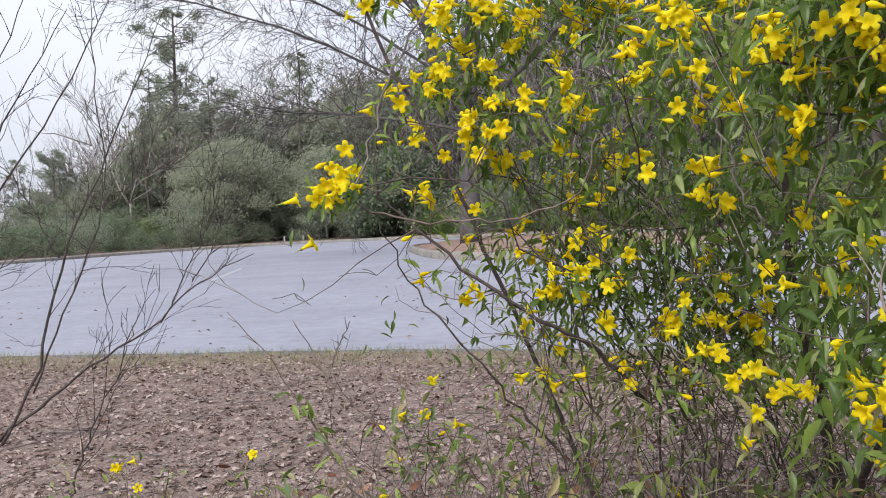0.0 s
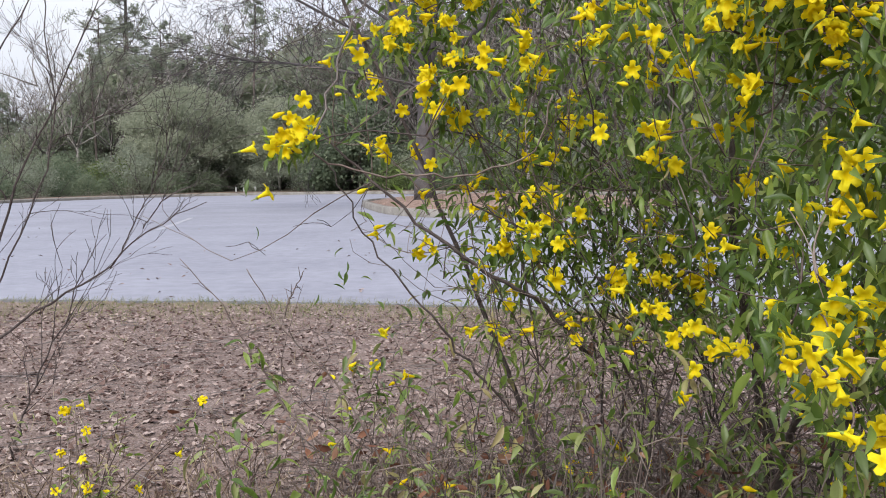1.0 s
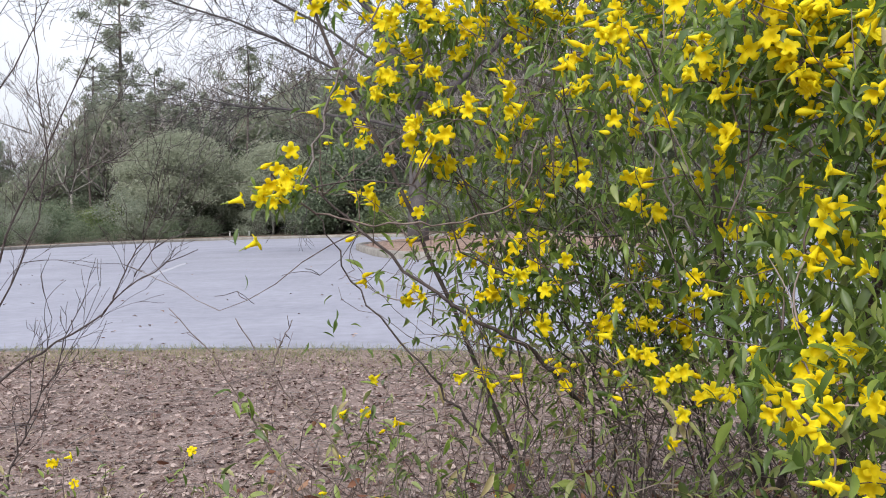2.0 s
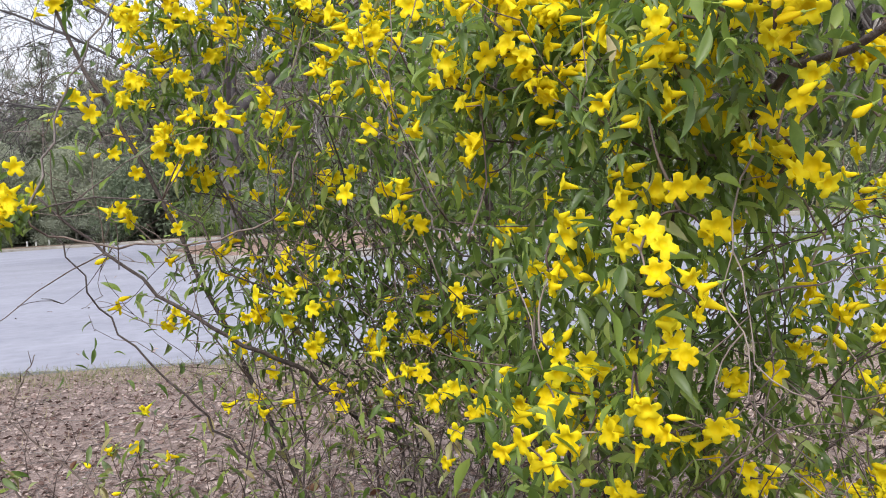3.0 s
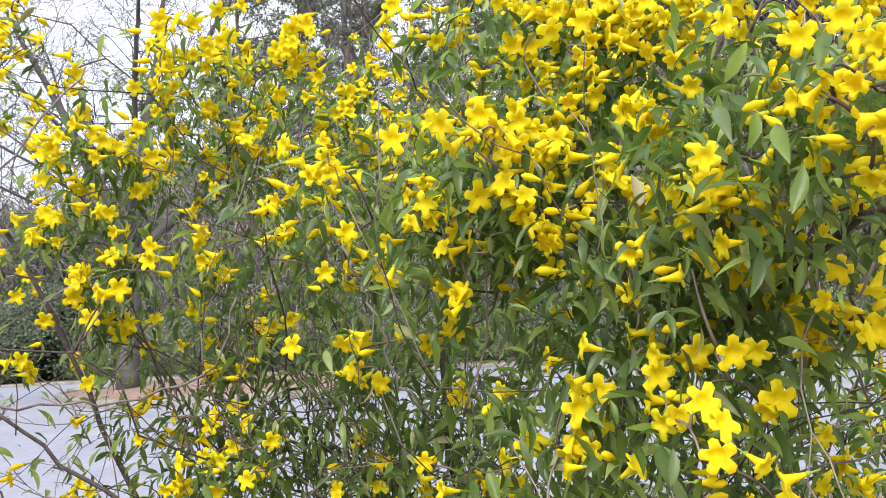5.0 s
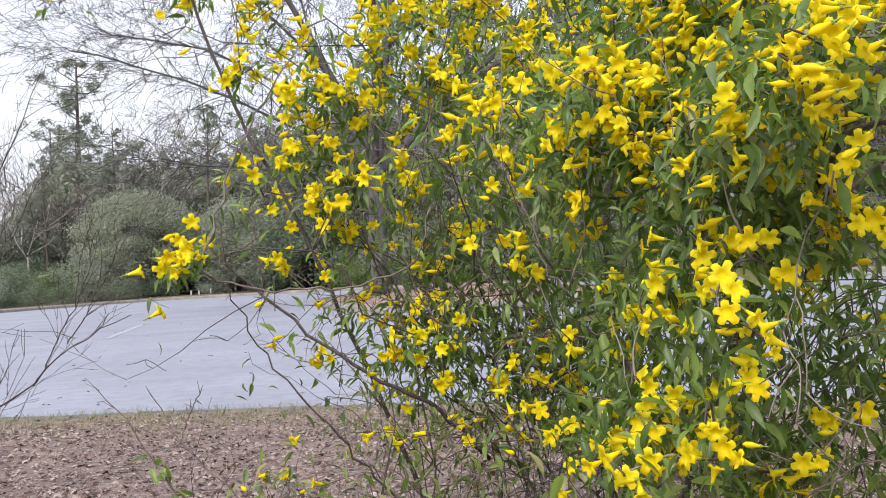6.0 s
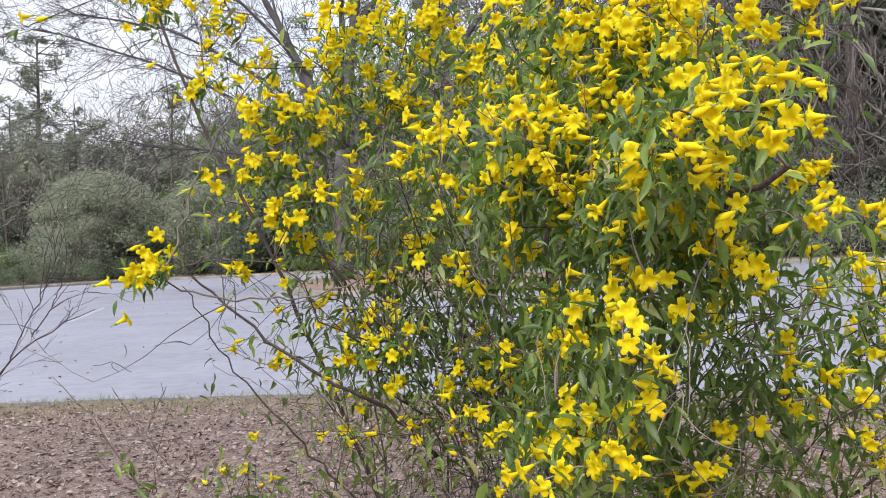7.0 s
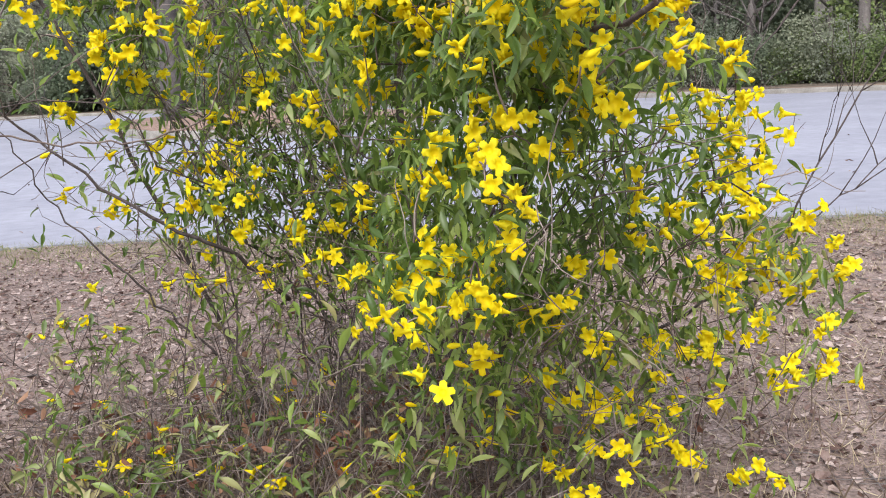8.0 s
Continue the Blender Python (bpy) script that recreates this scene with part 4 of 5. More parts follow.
BLOOMS_FRONT_LOW_B = [(0.566, 0.921, 0.447, 0), (0.573, 0.703, 0.664, 1), (0.573, 0.757, 0.615, 0), (0.573, 0.8, 0.758, 0), (0.573, 0.88, 0.777, 1), (0.577, 0.798, 0.651, 2), (0.591, 0.752, 0.756, 0), (0.608, 0.755, 0.723, 0), (0.637, 0.683, 0.799, 1), (0.661, 0.954, 0.485, 1), (0.663, 0.802, 0.79, 1), (0.672, 0.788, 0.756, 1), (0.674, 0.911, 0.504, 0), (0.675, 0.749, 0.771, 2), (0.68, 0.815, 0.794, 0), (0.683, 0.731, 0.77, 0), (0.687, 0.785, 0.788, 1), (0.689, 0.756, 0.772, 0), (0.692, 0.957, 0.459, 1), (0.72, 0.958, 0.498, 0), (0.727, 0.958, 0.541, 0), (0.75, 0.99, 0.429, 0), (0.768, 0.977, 0.413, 1)]
BLOOMS_RIGHT_A = [(0.781, 1.277, 1.164, 0), (0.791, 1.342, 1.143, 1), (0.796, 1.063, 0.273, 0), (0.796, 1.276, 1.146, 0), (0.802, 0.937, 0.645, 1), (0.804, 0.833, 0.735, 1), (0.827, 1.268, 1.131, 1), (0.828, 1.081, 0.281, 0), (0.83, 0.995, 0.607, 1), (0.834, 1.014, 0.565, 1), (0.837, 1.02, 0.205, 1), (0.865, 1.099, 0.243, 0), (0.9, 1.024, 0.601, 1), (0.901, 1.085, 0.25, 1), (0.915, 0.951, 0.755, 1), (0.919, 1.138, 0.358, 0), (0.925, 1.099, 0.201, 1), (0.939, 1.131, 0.368, 0), (0.94, 1.083, 0.185, 0), (0.943, 1.006, 0.569, 0), (0.946, 1.161, 0.283, 1)]
BLOOMS_RIGHT_B = [(0.949, 1.173, 0.318, 0), (0.952, 1.072, 0.176, 0), (0.957, 0.926, 0.761, 1), (0.957, 1.121, 0.238, 0), (0.958, 0.926, 0.808, 1), (0.97, 1.06, 0.171, 0), (0.999, 1.149, 0.327, 0), (1.012, 1.094, 0.619, 1), (1.013, 0.964, 0.199, 0), (1.016, 1.063, 0.572, 1), (1.022, 1.085, 0.457, 1), (1.029, 1.136, 0.336, 1), (1.034, 1.127, 0.318, 1), (1.04, 1.052, 0.593, 2), (1.059, 1.147, 0.472, 1), (1.06, 1.033, 0.587, 2), (1.07, 1.166, 0.75, 1), (1.075, 1.13, 0.444, 1), (1.076, 1.029, 0.598, 2), (1.079, 1.161, 0.694, 0), (1.086, 1.151, 0.639, 0)]
BLOOMS_RIGHT_C = [(1.088, 1.019, 0.322, 1), (1.09, 1.15, 0.684, 0), (1.1, 1.107, 0.646, 0), (1.102, 1.01, 0.323, 1), (1.105, 1.129, 0.517, 1), (1.105, 1.143, 0.724, 1), (1.127, 1.261, 0.644, 1), (1.139, 1.118, 0.687, 2), (1.149, 0.991, 0.357, 1), (1.15, 0.982, 0.335, 0), (1.187, 1.125, 0.537, 0), (1.187, 1.236, 0.35, 1), (1.2, 1.119, 0.556, 1), (1.206, 1.069, 0.379, 1), (1.211, 1.255, 0.4, 1), (1.223, 1.259, 0.441, 0), (1.235, 1.217, 0.393, 0), (1.254, 1.071, 0.471, 0), (1.261, 1.14, 0.491, 0), (1.269, 1.121, 0.443, 1), (1.27, 1.281, 0.446, 1), (1.278, 1.196, 0.424, 1)]
BLOOMS_LOW = [(-0.201, 1.974, 0.267, 2), (-0.157, 2.019, 0.286, 1), (-0.098, 1.96, 0.296, 0), (-0.078, 2.02, 0.366, 1), (-0.071, 1.592, 0.064, 2), (-0.061, 1.956, 0.254, 2), (-0.037, 1.62, 0.078, 1), (-0.015, 1.9, 0.284, 1), (-0.012, 1.645, 0.133, 2), (-0, 1.622, 0.067, 0), (0.052, 1.608, 0.045, 2), (0.079, 1.654, 0.122, 1), (0.169, 1.78, 0.408, 1), (0.191, 1.597, 0.045, 1), (0.317, 1.739, 0.126, 2), (0.36, 1.767, 0.106, 2), (0.412, 1.75, 0.068, 0), (0.444, 1.894, 0.134, 1), (0.477, 1.367, 0.412, 0), (0.511, 1.34, 0.169, 2), (0.532, 1.259, 0.257, 2), (0.573, 1.01, 0.37, 2), (0.597, 1.261, 0.161, 0), (0.61, 0.996, 0.358, 2)]
BLOOMS_CREEPING = [(-0.214, 2.317, 0.101, 2), (-0.223, 2.091, 0.072, 2), (-0.063, 1.838, 0.136, 1), (-0.106, 1.627, 0.094, 1), (0.079, 1.524, 0.126, 1), (0.095, 1.513, 0.104, 1), (0.024, 1.487, 0.062, 2), (0.159, 1.454, 0.103, 2), (0.248, 1.465, 0.086, 1), (0.266, 1.482, 0.084, 2), (0.286, 1.362, 0.096, 2), (0.203, 1.949, 0.092, 1), (0.352, 1.934, 0.076, 1), (0.457, 1.827, 0.12, 1), (0.506, 1.912, 0.082, 1), (0.512, 1.322, 0.138, 1), (0.42, 1.308, 0.137, 1), (0.466, 1.269, 0.103, 1), (0.533, 1.284, 0.082, 1), (0.552, 1.502, 0.138, 1), (0.233, 1.552, 0.101, 1), (0.296, 1.353, 0.11, 1)]
# looser groups: x, y, z, flowers
GROUPS_LOOSE_A = [(-0.36, 1.45, 1.25, 1), (-0.2, 1.5, 1.33, 1), (-0.16, 1.53, 1.31, 3), (-0.04, 1.55, 1.33, 1), (-0.01, 1.58, 1.29, 1), (0.01, 1.69, 0.99, 2), (0.44, 1.61, 1.07, 1), (0.47, 1.28, 0.95, 2), (0.53, 1.25, 1.04, 2), (0.56, 1.17, 1.1, 2), (0.56, 1.69, 1.2, 2), (0.57, 1.33, 1.26, 1), (0.58, 1.12, 1.16, 1), (0.58, 1.3, 1.22, 1), (0.58, 1.21, 1.22, 2), (0.41, 1.35, 0.75, 1), (0.49, 1.04, 0.93, 2)]
GROUPS_LOOSE_B = [(0.5, 0.98, 0.59, 1), (0.5, 1.04, 0.88, 1), (0.64, 0.95, 1.04, 2), (0.61, 0.51, 0.88, 4), (0.87, 1.01, 0.56, 1), (0.92, 1.01, 0.51, 2), (0.76, 1.03, 0.16, 2), (1.02, 0.93, 0.18, 2), (0.74, 0.72, 0.92, 2), (0.76, 0.72, 0.97, 2), (0.75, 0.73, 0.89, 1), (0.56, 0.93, 0.55, 2), (0.53, 0.93, 0.52, 3), (0.7, 0.74, 0.9, 2), (-0.32, 1.88, 1.46, 2), (-0.18, 1.88, 1.22, 1), (-0.15, 1.88, 1.4, 1), (-0.11, 1.88, 1.35, 1)]
BLOOMS = BLOOMS_LEFT_A + BLOOMS_LEFT_B + BLOOMS_CROWN_A + BLOOMS_CROWN_B + BLOOMS_CROWN_C + BLOOMS_MIDDLE_A + BLOOMS_MIDDLE_B + BLOOMS_MIDDLE_C + BLOOMS_FRONT_HIGH_A + BLOOMS_FRONT_HIGH_B + BLOOMS_FRONT_HIGH_C + BLOOMS_FRONT_HIGH_D + BLOOMS_FRONT_LOW_A + BLOOMS_FRONT_LOW_B + BLOOMS_RIGHT_A + BLOOMS_RIGHT_B + BLOOMS_RIGHT_C
BLOOMS_BELOW = BLOOMS_LOW + BLOOMS_CREEPING
BUSH_BASE = np.array([0.62, 1.75, 0.0])

BLOOM_SHAPES = [flower_shape(1.0, 1), flower_shape(0.9, 2), flower_shape(1.0, 3), flower_shape(0.45, 4), bud_shape()]
CALYX_V, CALYX_F = calyx_shape()


def shape_mesh(name, v, f, slots, mats):
    me = bpy.data.meshes.new(name)
    me.from_pydata(np.asarray(v).tolist(), [], f)
    for m in mats:
        me.materials.append(m)
    me.polygons.foreach_set("material_index", slots)
    me.polygons.foreach_set("use_smooth", [True] * len(f))
    me.update()
    return me


LEAF_FORMS = [leaf_shape(1.0, *form) for form in ((0.25, 0.07, 0.22, 0.3), (0.285, 0.10, 0.10, -0.4), (0.22, 0.05, 0.42, 0.5), (0.255, 0.08, 0.28, -0.2))]
LEAF_MESHES = [shape_mesh("leaf", v, f, [0] * len(f), [m]) for (v, f), m in zip(LEAF_FORMS, (M_LEAF, M_LEAF, M_LEAF, M_LEAF_PALE))]
FLOWER_MESHES = [shape_mesh("flower" if i < 4 else "bud", v, f, sl, [M_PETAL, M_THROAT]) for i, (v, f, sl) in enumerate(BLOOM_SHAPES)]
CALYX_MESH = shape_mesh("calyx", CALYX_V, CALYX_F, [0] * len(CALYX_F), [M_CALYX])


def matrix_of(turn, place):
    m = Matrix(turn.tolist()).to_4x4()
    m.translation = place
    return m


def piece(name, mesh, parent, turn, place, base):
    ob = new(name, mesh)
    ob.parent = parent
    ob.matrix_basis = matrix_of(turn, np.asarray(place) - base)
    return ob


EYE_SIDE = np.array([0.24, 0.0, 0.78])


def bloom_ways(rng, places, kinds):
    """Which way each flower points: open ones out of the shrub to the path, the others along their stems."""
    k = len(places)
    out = EYE_SIDE - places
    out /= np.linalg.norm(out, axis=1)[:, None]
    across = np.stack([out[:, 1], -out[:, 0], np.zeros(k)], 1)
    turn = rng.choice([0.9, 0.9, -0.9], k)[:, None] * across + rng.normal(0, 0.35, (k, 3)) + 0.35 * out - (0, 0, 0.15)
    way = np.where((kinds == 0)[:, None], out + rng.normal(0, 0.30, (k, 3)), turn)
    return way / np.linalg.norm(way, axis=1)[:, None]


def set_flowers(rng, blooms, parent, base, limit, scale=1.0):
    """Flowers at the given places; the first ones as single parts, the rest joined."""
    data = np.array(blooms, float)
    mouth, state = data[:, :3], data[:, 3].astype(int)
    way = bloom_ways(rng, mouth, state)
    pos = mouth - np.array([0.021, 0.013, 0.013])[state][:, None] * way * scale
    kind = np.array([int(rng.choice([0, 1, 2])) if q == 0 else int(rng.choice([0, 1, 3, 3])) if q == 1 else 4 for q in state])
    turns = turns_to(way, rng.uniform(0, 6.28, len(pos)), scale * rng.uniform(0.68, 0.90, len(pos)) * np.interp(pos[:, 1], [0.7, 0.9, 1.5], [0.88, 0.98, 1.14]))
    order = np.arange(len(pos))
    for i in order[:limit]:
        ob = piece("bud" if kind[i] == 4 else "flower", FLOWER_MESHES[kind[i]], parent, turns[i], pos[i], base)
        cal = new("calyx", CALYX_MESH)
        cal.parent = ob
    rest = order[limit:]
    if len(rest):
        s = Soup()
        for k, (v, f, sl) in enumerate(BLOOM_SHAPES):
            r = [i for i in rest if kind[i] == k]
            if r:
                s.many(v, f, turns[r], pos[r], sl)
        s.many(CALYX_V, CALYX_F, turns[rest], pos[rest], [2] * len(CALYX_F))
        part("flower_mass", s, [M_PETAL, M_THROAT, M_CALYX], parent, kind="stuff")
    return pos


def set_leaves(rng, pos, way, size, parent, base, limit, pale=0.16):
    n = len(pos)
    roll = rng.uniform(-0.9, 0.9, n) + np.pi * 0.5
    turns = turns_to(way, roll, size)
    order = rng.permutation(n)
    for i in order[:limit]:
        k = 3 if rng.uniform() < pale else int(rng.integers(0, 3))
        piece("leaf", LEAF_MESHES[k], parent, turns[i], pos[i], base)
    rest = order[limit:]
    s = Soup()
    cut = int(len(rest) * (1 - pale))
    if len(rest):
        for k, some in enumerate(np.array_split(rest[:cut], 3)):
            v, f = LEAF_FORMS[k]
            s.many(v, f, turns[some], pos[some], [0] * len(f))
        v, f = LEAF_FORMS[3]
        s.many(v, f, turns[rest[cut:]], pos[rest[cut:]], [1] * len(f))
        part("foliage", s, [M_LEAF, M_LEAF_PALE], parent, kind="stuff")


def hanging(rng, n):
    """Ways in which leaves point: outwards and down."""
    return rng.normal(0, 0.62, (n, 3)) + np.array([-0.05, -0.22, -0.50])


def build_bush():
    rng = np.random.default_rng(21)
    groups = np.array(GROUPS_LOOSE_A + GROUPS_LOOSE_B)
    blooms = np.array(BLOOMS)
    centres = np.concatenate([blooms[:, :3] + (0, 0.02, -0.005), groups[:, :3]])
    base = BUSH_BASE
    shrub = thing("host_shrub", tuple(base), "many-stemmed leafless brown shrub under the flowering vine", "shrub")
    vine = thing("jessamine_vine", tuple(base), "yellow-flowered evergreen vine draped over a leafless shrub", "flowering vine")
    # main stems, out of the ground and arching to the far groups
    nodes, radius = [], []
    ends = [i for i in rng.permutation(len(centres)) if centres[i, 2] > 0.45 and centres[i, 1] > 1.15][:27]
    for i in ends:
        c = centres[i] + (0, 0.05, -0.02)
        foot = base + (rng.normal(0, 0.20) + 0.25 * (c[0] - base[0]), rng.normal(0, 0.13) + 0.15 * (c[1] - base[1]), -0.03)
        h = c[2]
        pts = bezier(foot, foot + (rng.normal(0, 0.11), rng.normal(0, 0.08), 0.45 * h), np.array([0.6 * c[0] + 0.4 * foot[0], 0.6 * c[1] + 0.4 * foot[1], 0.95 * h]) + rng.normal(0, 0.08, 3), c, 14)
        pts[1:-1] += rng.normal(0, 0.014, (12, 3))
        s = Soup()
        r = rng.uniform(0.0013, 0.0029)
        s.tube(pts, r, 0.0012, 5)
        part("stem", s, M_STEM, shrub)
        nodes += list(pts[3:])
    # old stems and long runners that stand out
    def cane(pts, r0, r1, owner, label="", name="stem", material=None):
        p = np.array(pts, float)
        d = np.concatenate([[0], np.cumsum(np.linalg.norm(np.diff(p, axis=0), axis=1))])
        q = np.linspace(0, d[-1], 22)
        line = np.stack([np.interp(q, d, p[:, k]) for k in range(3)], 1)
        for _ in range(4):
            line[1:-1] = (line[:-2] + 2 * line[1:-1] + line[2:]) / 4
        line[1:-1] += rng.normal(0, 0.004, (20, 3))
        s = Soup()
        s.tube(line, r0, r1, 7)
        part(name, s, material or M_STEM, owner, label)
        return list(line[4:])

    nodes += cane([(0.72, 1.74, -0.03), (0.70, 1.70, 0.3), (0.62, 1.66, 0.55), (0.60, 1.6, 0.85), (0.66, 1.5, 1.15)], 0.014, 0.005, shrub, "thick grey-brown old stem")
    nodes += cane([(0.32, 1.80, -0.03), (0.22, 1.86, 0.24), (0.17, 1.88, 0.39), (0.09, 1.9, 0.56), (0.03, 1.9, 0.72), (-0.045, 1.9, 0.90), (-0.088, 1.9, 1.0), (-0.145, 1.9, 1.1), (-0.19, 1.9, 1.2), (-0.22, 1.9, 1.3), (-0.25, 1.9, 1.42)], 0.0060, 0.0034, shrub, "long arching brown stem")
    nodes += cane([(0.36, 1.70, 0.36), (0.24, 1.60, 0.50), (0.142, 1.55, 0.559), (0.063, 1.55, 0.611), (-0.017, 1.55, 0.687), (-0.08, 1.55, 0.737), (-0.14, 1.54, 0.81)], 0.0050, 0.002, shrub, "thin grey stem")
    cane([(0.20, 1.68, 0.26), (0.08, 1.62, 0.42), (0.017, 1.60, 0.498), (-0.042, 1.60, 0.578), (-0.107, 1.60, 0.683), (-0.141, 1.60, 0.754)], 0.0028, 0.0012, shrub, "thin bare grey stem")
    nodes += cane([(0.80, 1.72, -0.03), (0.82, 1.5, 0.5), (0.76, 1.15, 0.95), (0.76, 1.05, 1.07), (0.80, 1.05, 1.13), (0.87, 1.05, 1.18), (0.92, 1.04, 1.30)], 0.010, 0.005, shrub, "thick arching brown stem")
    nodes += cane([(0.66, 1.70, -0.03), (0.70, 1.35, 0.5), (0.68, 0.95, 0.78), (0.65, 0.72, 0.84), (0.64, 0.55, 0.86)], 0.008, 0.003, shrub, "brown limb that reaches forward")
    nodes += cane([(0.90, 1.70, -0.03), (1.0, 1.45, 0.25), (1.15, 1.3, 0.38), (1.34, 1.38, 0.40)], 0.006, 0.002, shrub)
    cane([(-0.17, 1.46, 0.80), (-0.13, 1.5, 0.755), (-0.08, 1.5, 0.735), (0.0, 1.5, 0.72), (0.12, 1.5, 0.72), (0.25, 1.5, 0.76), (0.27, 1.5, 0.86)], 0.0018, 0.0016, vine, "long red-brown runner", "runner", M_TWIG)
    cane([(-0.15, 1.48, 0.78), (-0.11, 1.5, 0.87), (-0.08, 1.5, 0.98), (-0.03, 1.5, 1.05), (0.07, 1.52, 1.2)], 0.0022, 0.0014, vine, "", "runner", M_TWIG_GREY)
    cane([(0.38, 1.24, 0.90), (0.42, 1.24, 0.81), (0.43, 1.24, 0.75), (0.46, 1.24, 0.70), (0.52, 1.26, 0.67)], 0.0018, 0.0016, vine, "", "runner", M_TWIG_GREY)
    cane([(0.74, 1.12, -0.01), (0.75, 1.1, 0.2), (0.80, 1.1, 0.31), (0.83, 1.1, 0.40)], 0.003, 0.002, shrub, "", "stem", M_TWIG_GREY)
    cane([(0.30, 1.62, -0.01), (0.33, 1.6, 0.1), (0.40, 1.6, 0.25), (0.46, 1.6, 0.36)], 0.0025, 0.0016, shrub, "", "stem", M_TWIG_GREY)
    cane([(0.22, 1.58, -0.01), (0.27, 1.58, 0.14), (0.31, 1.58, 0.28)], 0.0022, 0.0014, shrub, "", "stem", M_TWIG_GREY)
    nodes = np.array(nodes)
    # runners of the vine join every group to the nearest stem
    runners = Soup()
    live = list(nodes)
    for i in np.argsort(np.linalg.norm(centres - base, axis=1)):
        c = centres[i]
        arr = np.array(live)
        d = np.linalg.norm(arr - c, axis=1) + 0.5 * np.maximum(0, arr[:, 2] - c[2])
        a = arr[np.argmin(d)]
        mid = (a + c) / 2 + rng.normal(0, 0.02, 3) + (0, 0, 0.02)
        pts = bezier(a, (a + mid) / 2, mid, c, 7)
        runners.tube(pts, 0.0015, 0.0009, 4)
        live += list(pts[2:])
    part("runner_net", runners, M_TWIG, vine, "thin red-brown runners", kind="stuff")
    # bare twigs, densest low down and in front of the stems
    twigs = Soup()
    for i in range(150):
        a = nodes[int(rng.integers(0, len(nodes)))]
        if a[2] > 0.95 and rng.uniform() < 0.6:
            continue
        out, tips = [], []
        w = rng.normal(0, 0.7, 3) + (-0.1, -0.1, 0.25)
        grow(rng, a, w / np.linalg.norm(w), rng.uniform(0.12, 0.3), 0.0016, 2, out, tips, 0.3, 0.1, 2, 0.6, 0.8)
        for pts, r0, r1 in out:
            twigs.tube(pts, max(0.0008, r0), 0.0006, 3)
    for i in range(420):
        p = base + (rng.normal(-0.05, 0.36), rng.normal(-0.05, 0.2), rng.uniform(0.0, 0.5) * rng.uniform(0.2, 1))
        w = rng.normal(0, 1, 3) * (1, 0.7, 0.6) + (0, 0, 0.25)
        w /= np.linalg.norm(w)
        pts = [p]
        for _ in range(8):
            w = w + rng.normal(0, 0.28, 3)
            w /= np.linalg.norm(w)
            p = p + w * rng.uniform(0.02, 0.05)
            p[2] = max(p[2], 0.006)
            pts.append(p)
        twigs.tube(pts, rng.uniform(0.0006, 0.0013), 0.0005, 3)
    for i in range(210):
        p = base + (rng.normal(-0.12, 0.2), rng.normal(-0.12, 0.16), rng.uniform(0.25, 0.75))
        w = rng.normal(0, 1, 3) * (0.8, 0.6, 0.5) + (-0.1, -0.1, 0.75)
        pts = [p]
        for _ in range(7):
            w = w + rng.normal(0, 0.25, 3)
            w /= np.linalg.norm(w)
            p = p + w * rng.uniform(0.02, 0.05)
            pts.append(p)
        twigs.tube(pts, rng.uniform(0.0007, 0.0018), 0.0006, 3)
    for i in range(150):
        p = np.array([rng.normal(0.76, 0.13), rng.normal(1.02, 0.09), rng.uniform(0.2, 0.75)])
        w = rng.normal(0, 1, 3) * (0.9, 0.5, 0.6) + (0.1, -0.1, 0.5)
        pts = [p]
        for _ in range(7):
            w = w + rng.normal(0, 0.25, 3)
            w /= np.linalg.norm(w)
            p = p + w * rng.uniform(0.015, 0.04)
            pts.append(p)
        twigs.tube(pts, rng.uniform(0.0008, 0.0016), 0.0006, 3)
    for i in range(24):
        a = base + (rng.uniform(-0.75, 0.6), rng.uniform(-0.45, 0.3), -0.01)
        w = np.array([rng.normal(0, 0.45), rng.normal(-0.05, 0.3), 1.0])
        out, tips = [], []
        grow(rng, a, w / np.linalg.norm(w), rng.uniform(0.15, 0.5), 0.0016, 1, out, tips, 0.45, 0.05, 3, 0.6, 0.8)
        for pts, r0, r1 in out:
            twigs.tube(pts, max(0.0009, r0), 0.0006, 3)
    part("twig_tangle", twigs, M_TWIG, shrub, "tangle of bare thin twigs", kind="stuff")
    # flowers: those that stand out, their companions on the same stem, and others deeper in
    more = []
    for x, y, z, n in groups:
        for _ in range(int(n) + 1):
            more.append((*(np.array([x, y, z]) + rng.normal(0, 0.016, 3)), int(rng.choice([0, 1, 1, 2]))))
    for x, y, z, k in blooms:
        high = z > 1.02 and x > 0.0
        tight = float(np.interp(y, [0.75, 1.2], [0.6, 1.0]))
        for _ in range(int(rng.choice([1, 2] if y < 0.9 and z < 0.8 else [2, 3] if y < 0.8 else [3, 4] if z > 0.85 and x > 0.3 else [1, 2, 3] if z > 0.75 or x > 0.75 else [0, 1, 2]))):
            more.append((*(np.array([x, y, z]) + rng.normal(0, 0.018, 3) * tight + (0, 0.006, 0)), int(rng.choice([0, 1, 1, 1, 2]))))
        for _ in range(int(rng.choice([3, 4, 5]) if high else rng.choice([0, 1, 1] if y < 0.9 and (z < 0.8 or y < 0.8) else [1, 2, 2] if z > 0.85 else [0, 1, 2]))):
            more.append((*(np.array([x, y, z]) + rng.normal(0, 0.045, 3) * (tight, 1, 0.8 * tight) + (0, abs(rng.normal(0.03, 0.05)), 0)), int(rng.choice([0, 1, 1, 2]))))
    set_flowers(rng, [tuple(b) for b in blooms] + more, vine, np.array(base), 300)
    # leaves: round the groups, along the runners, and a dark filling behind
    pos = []
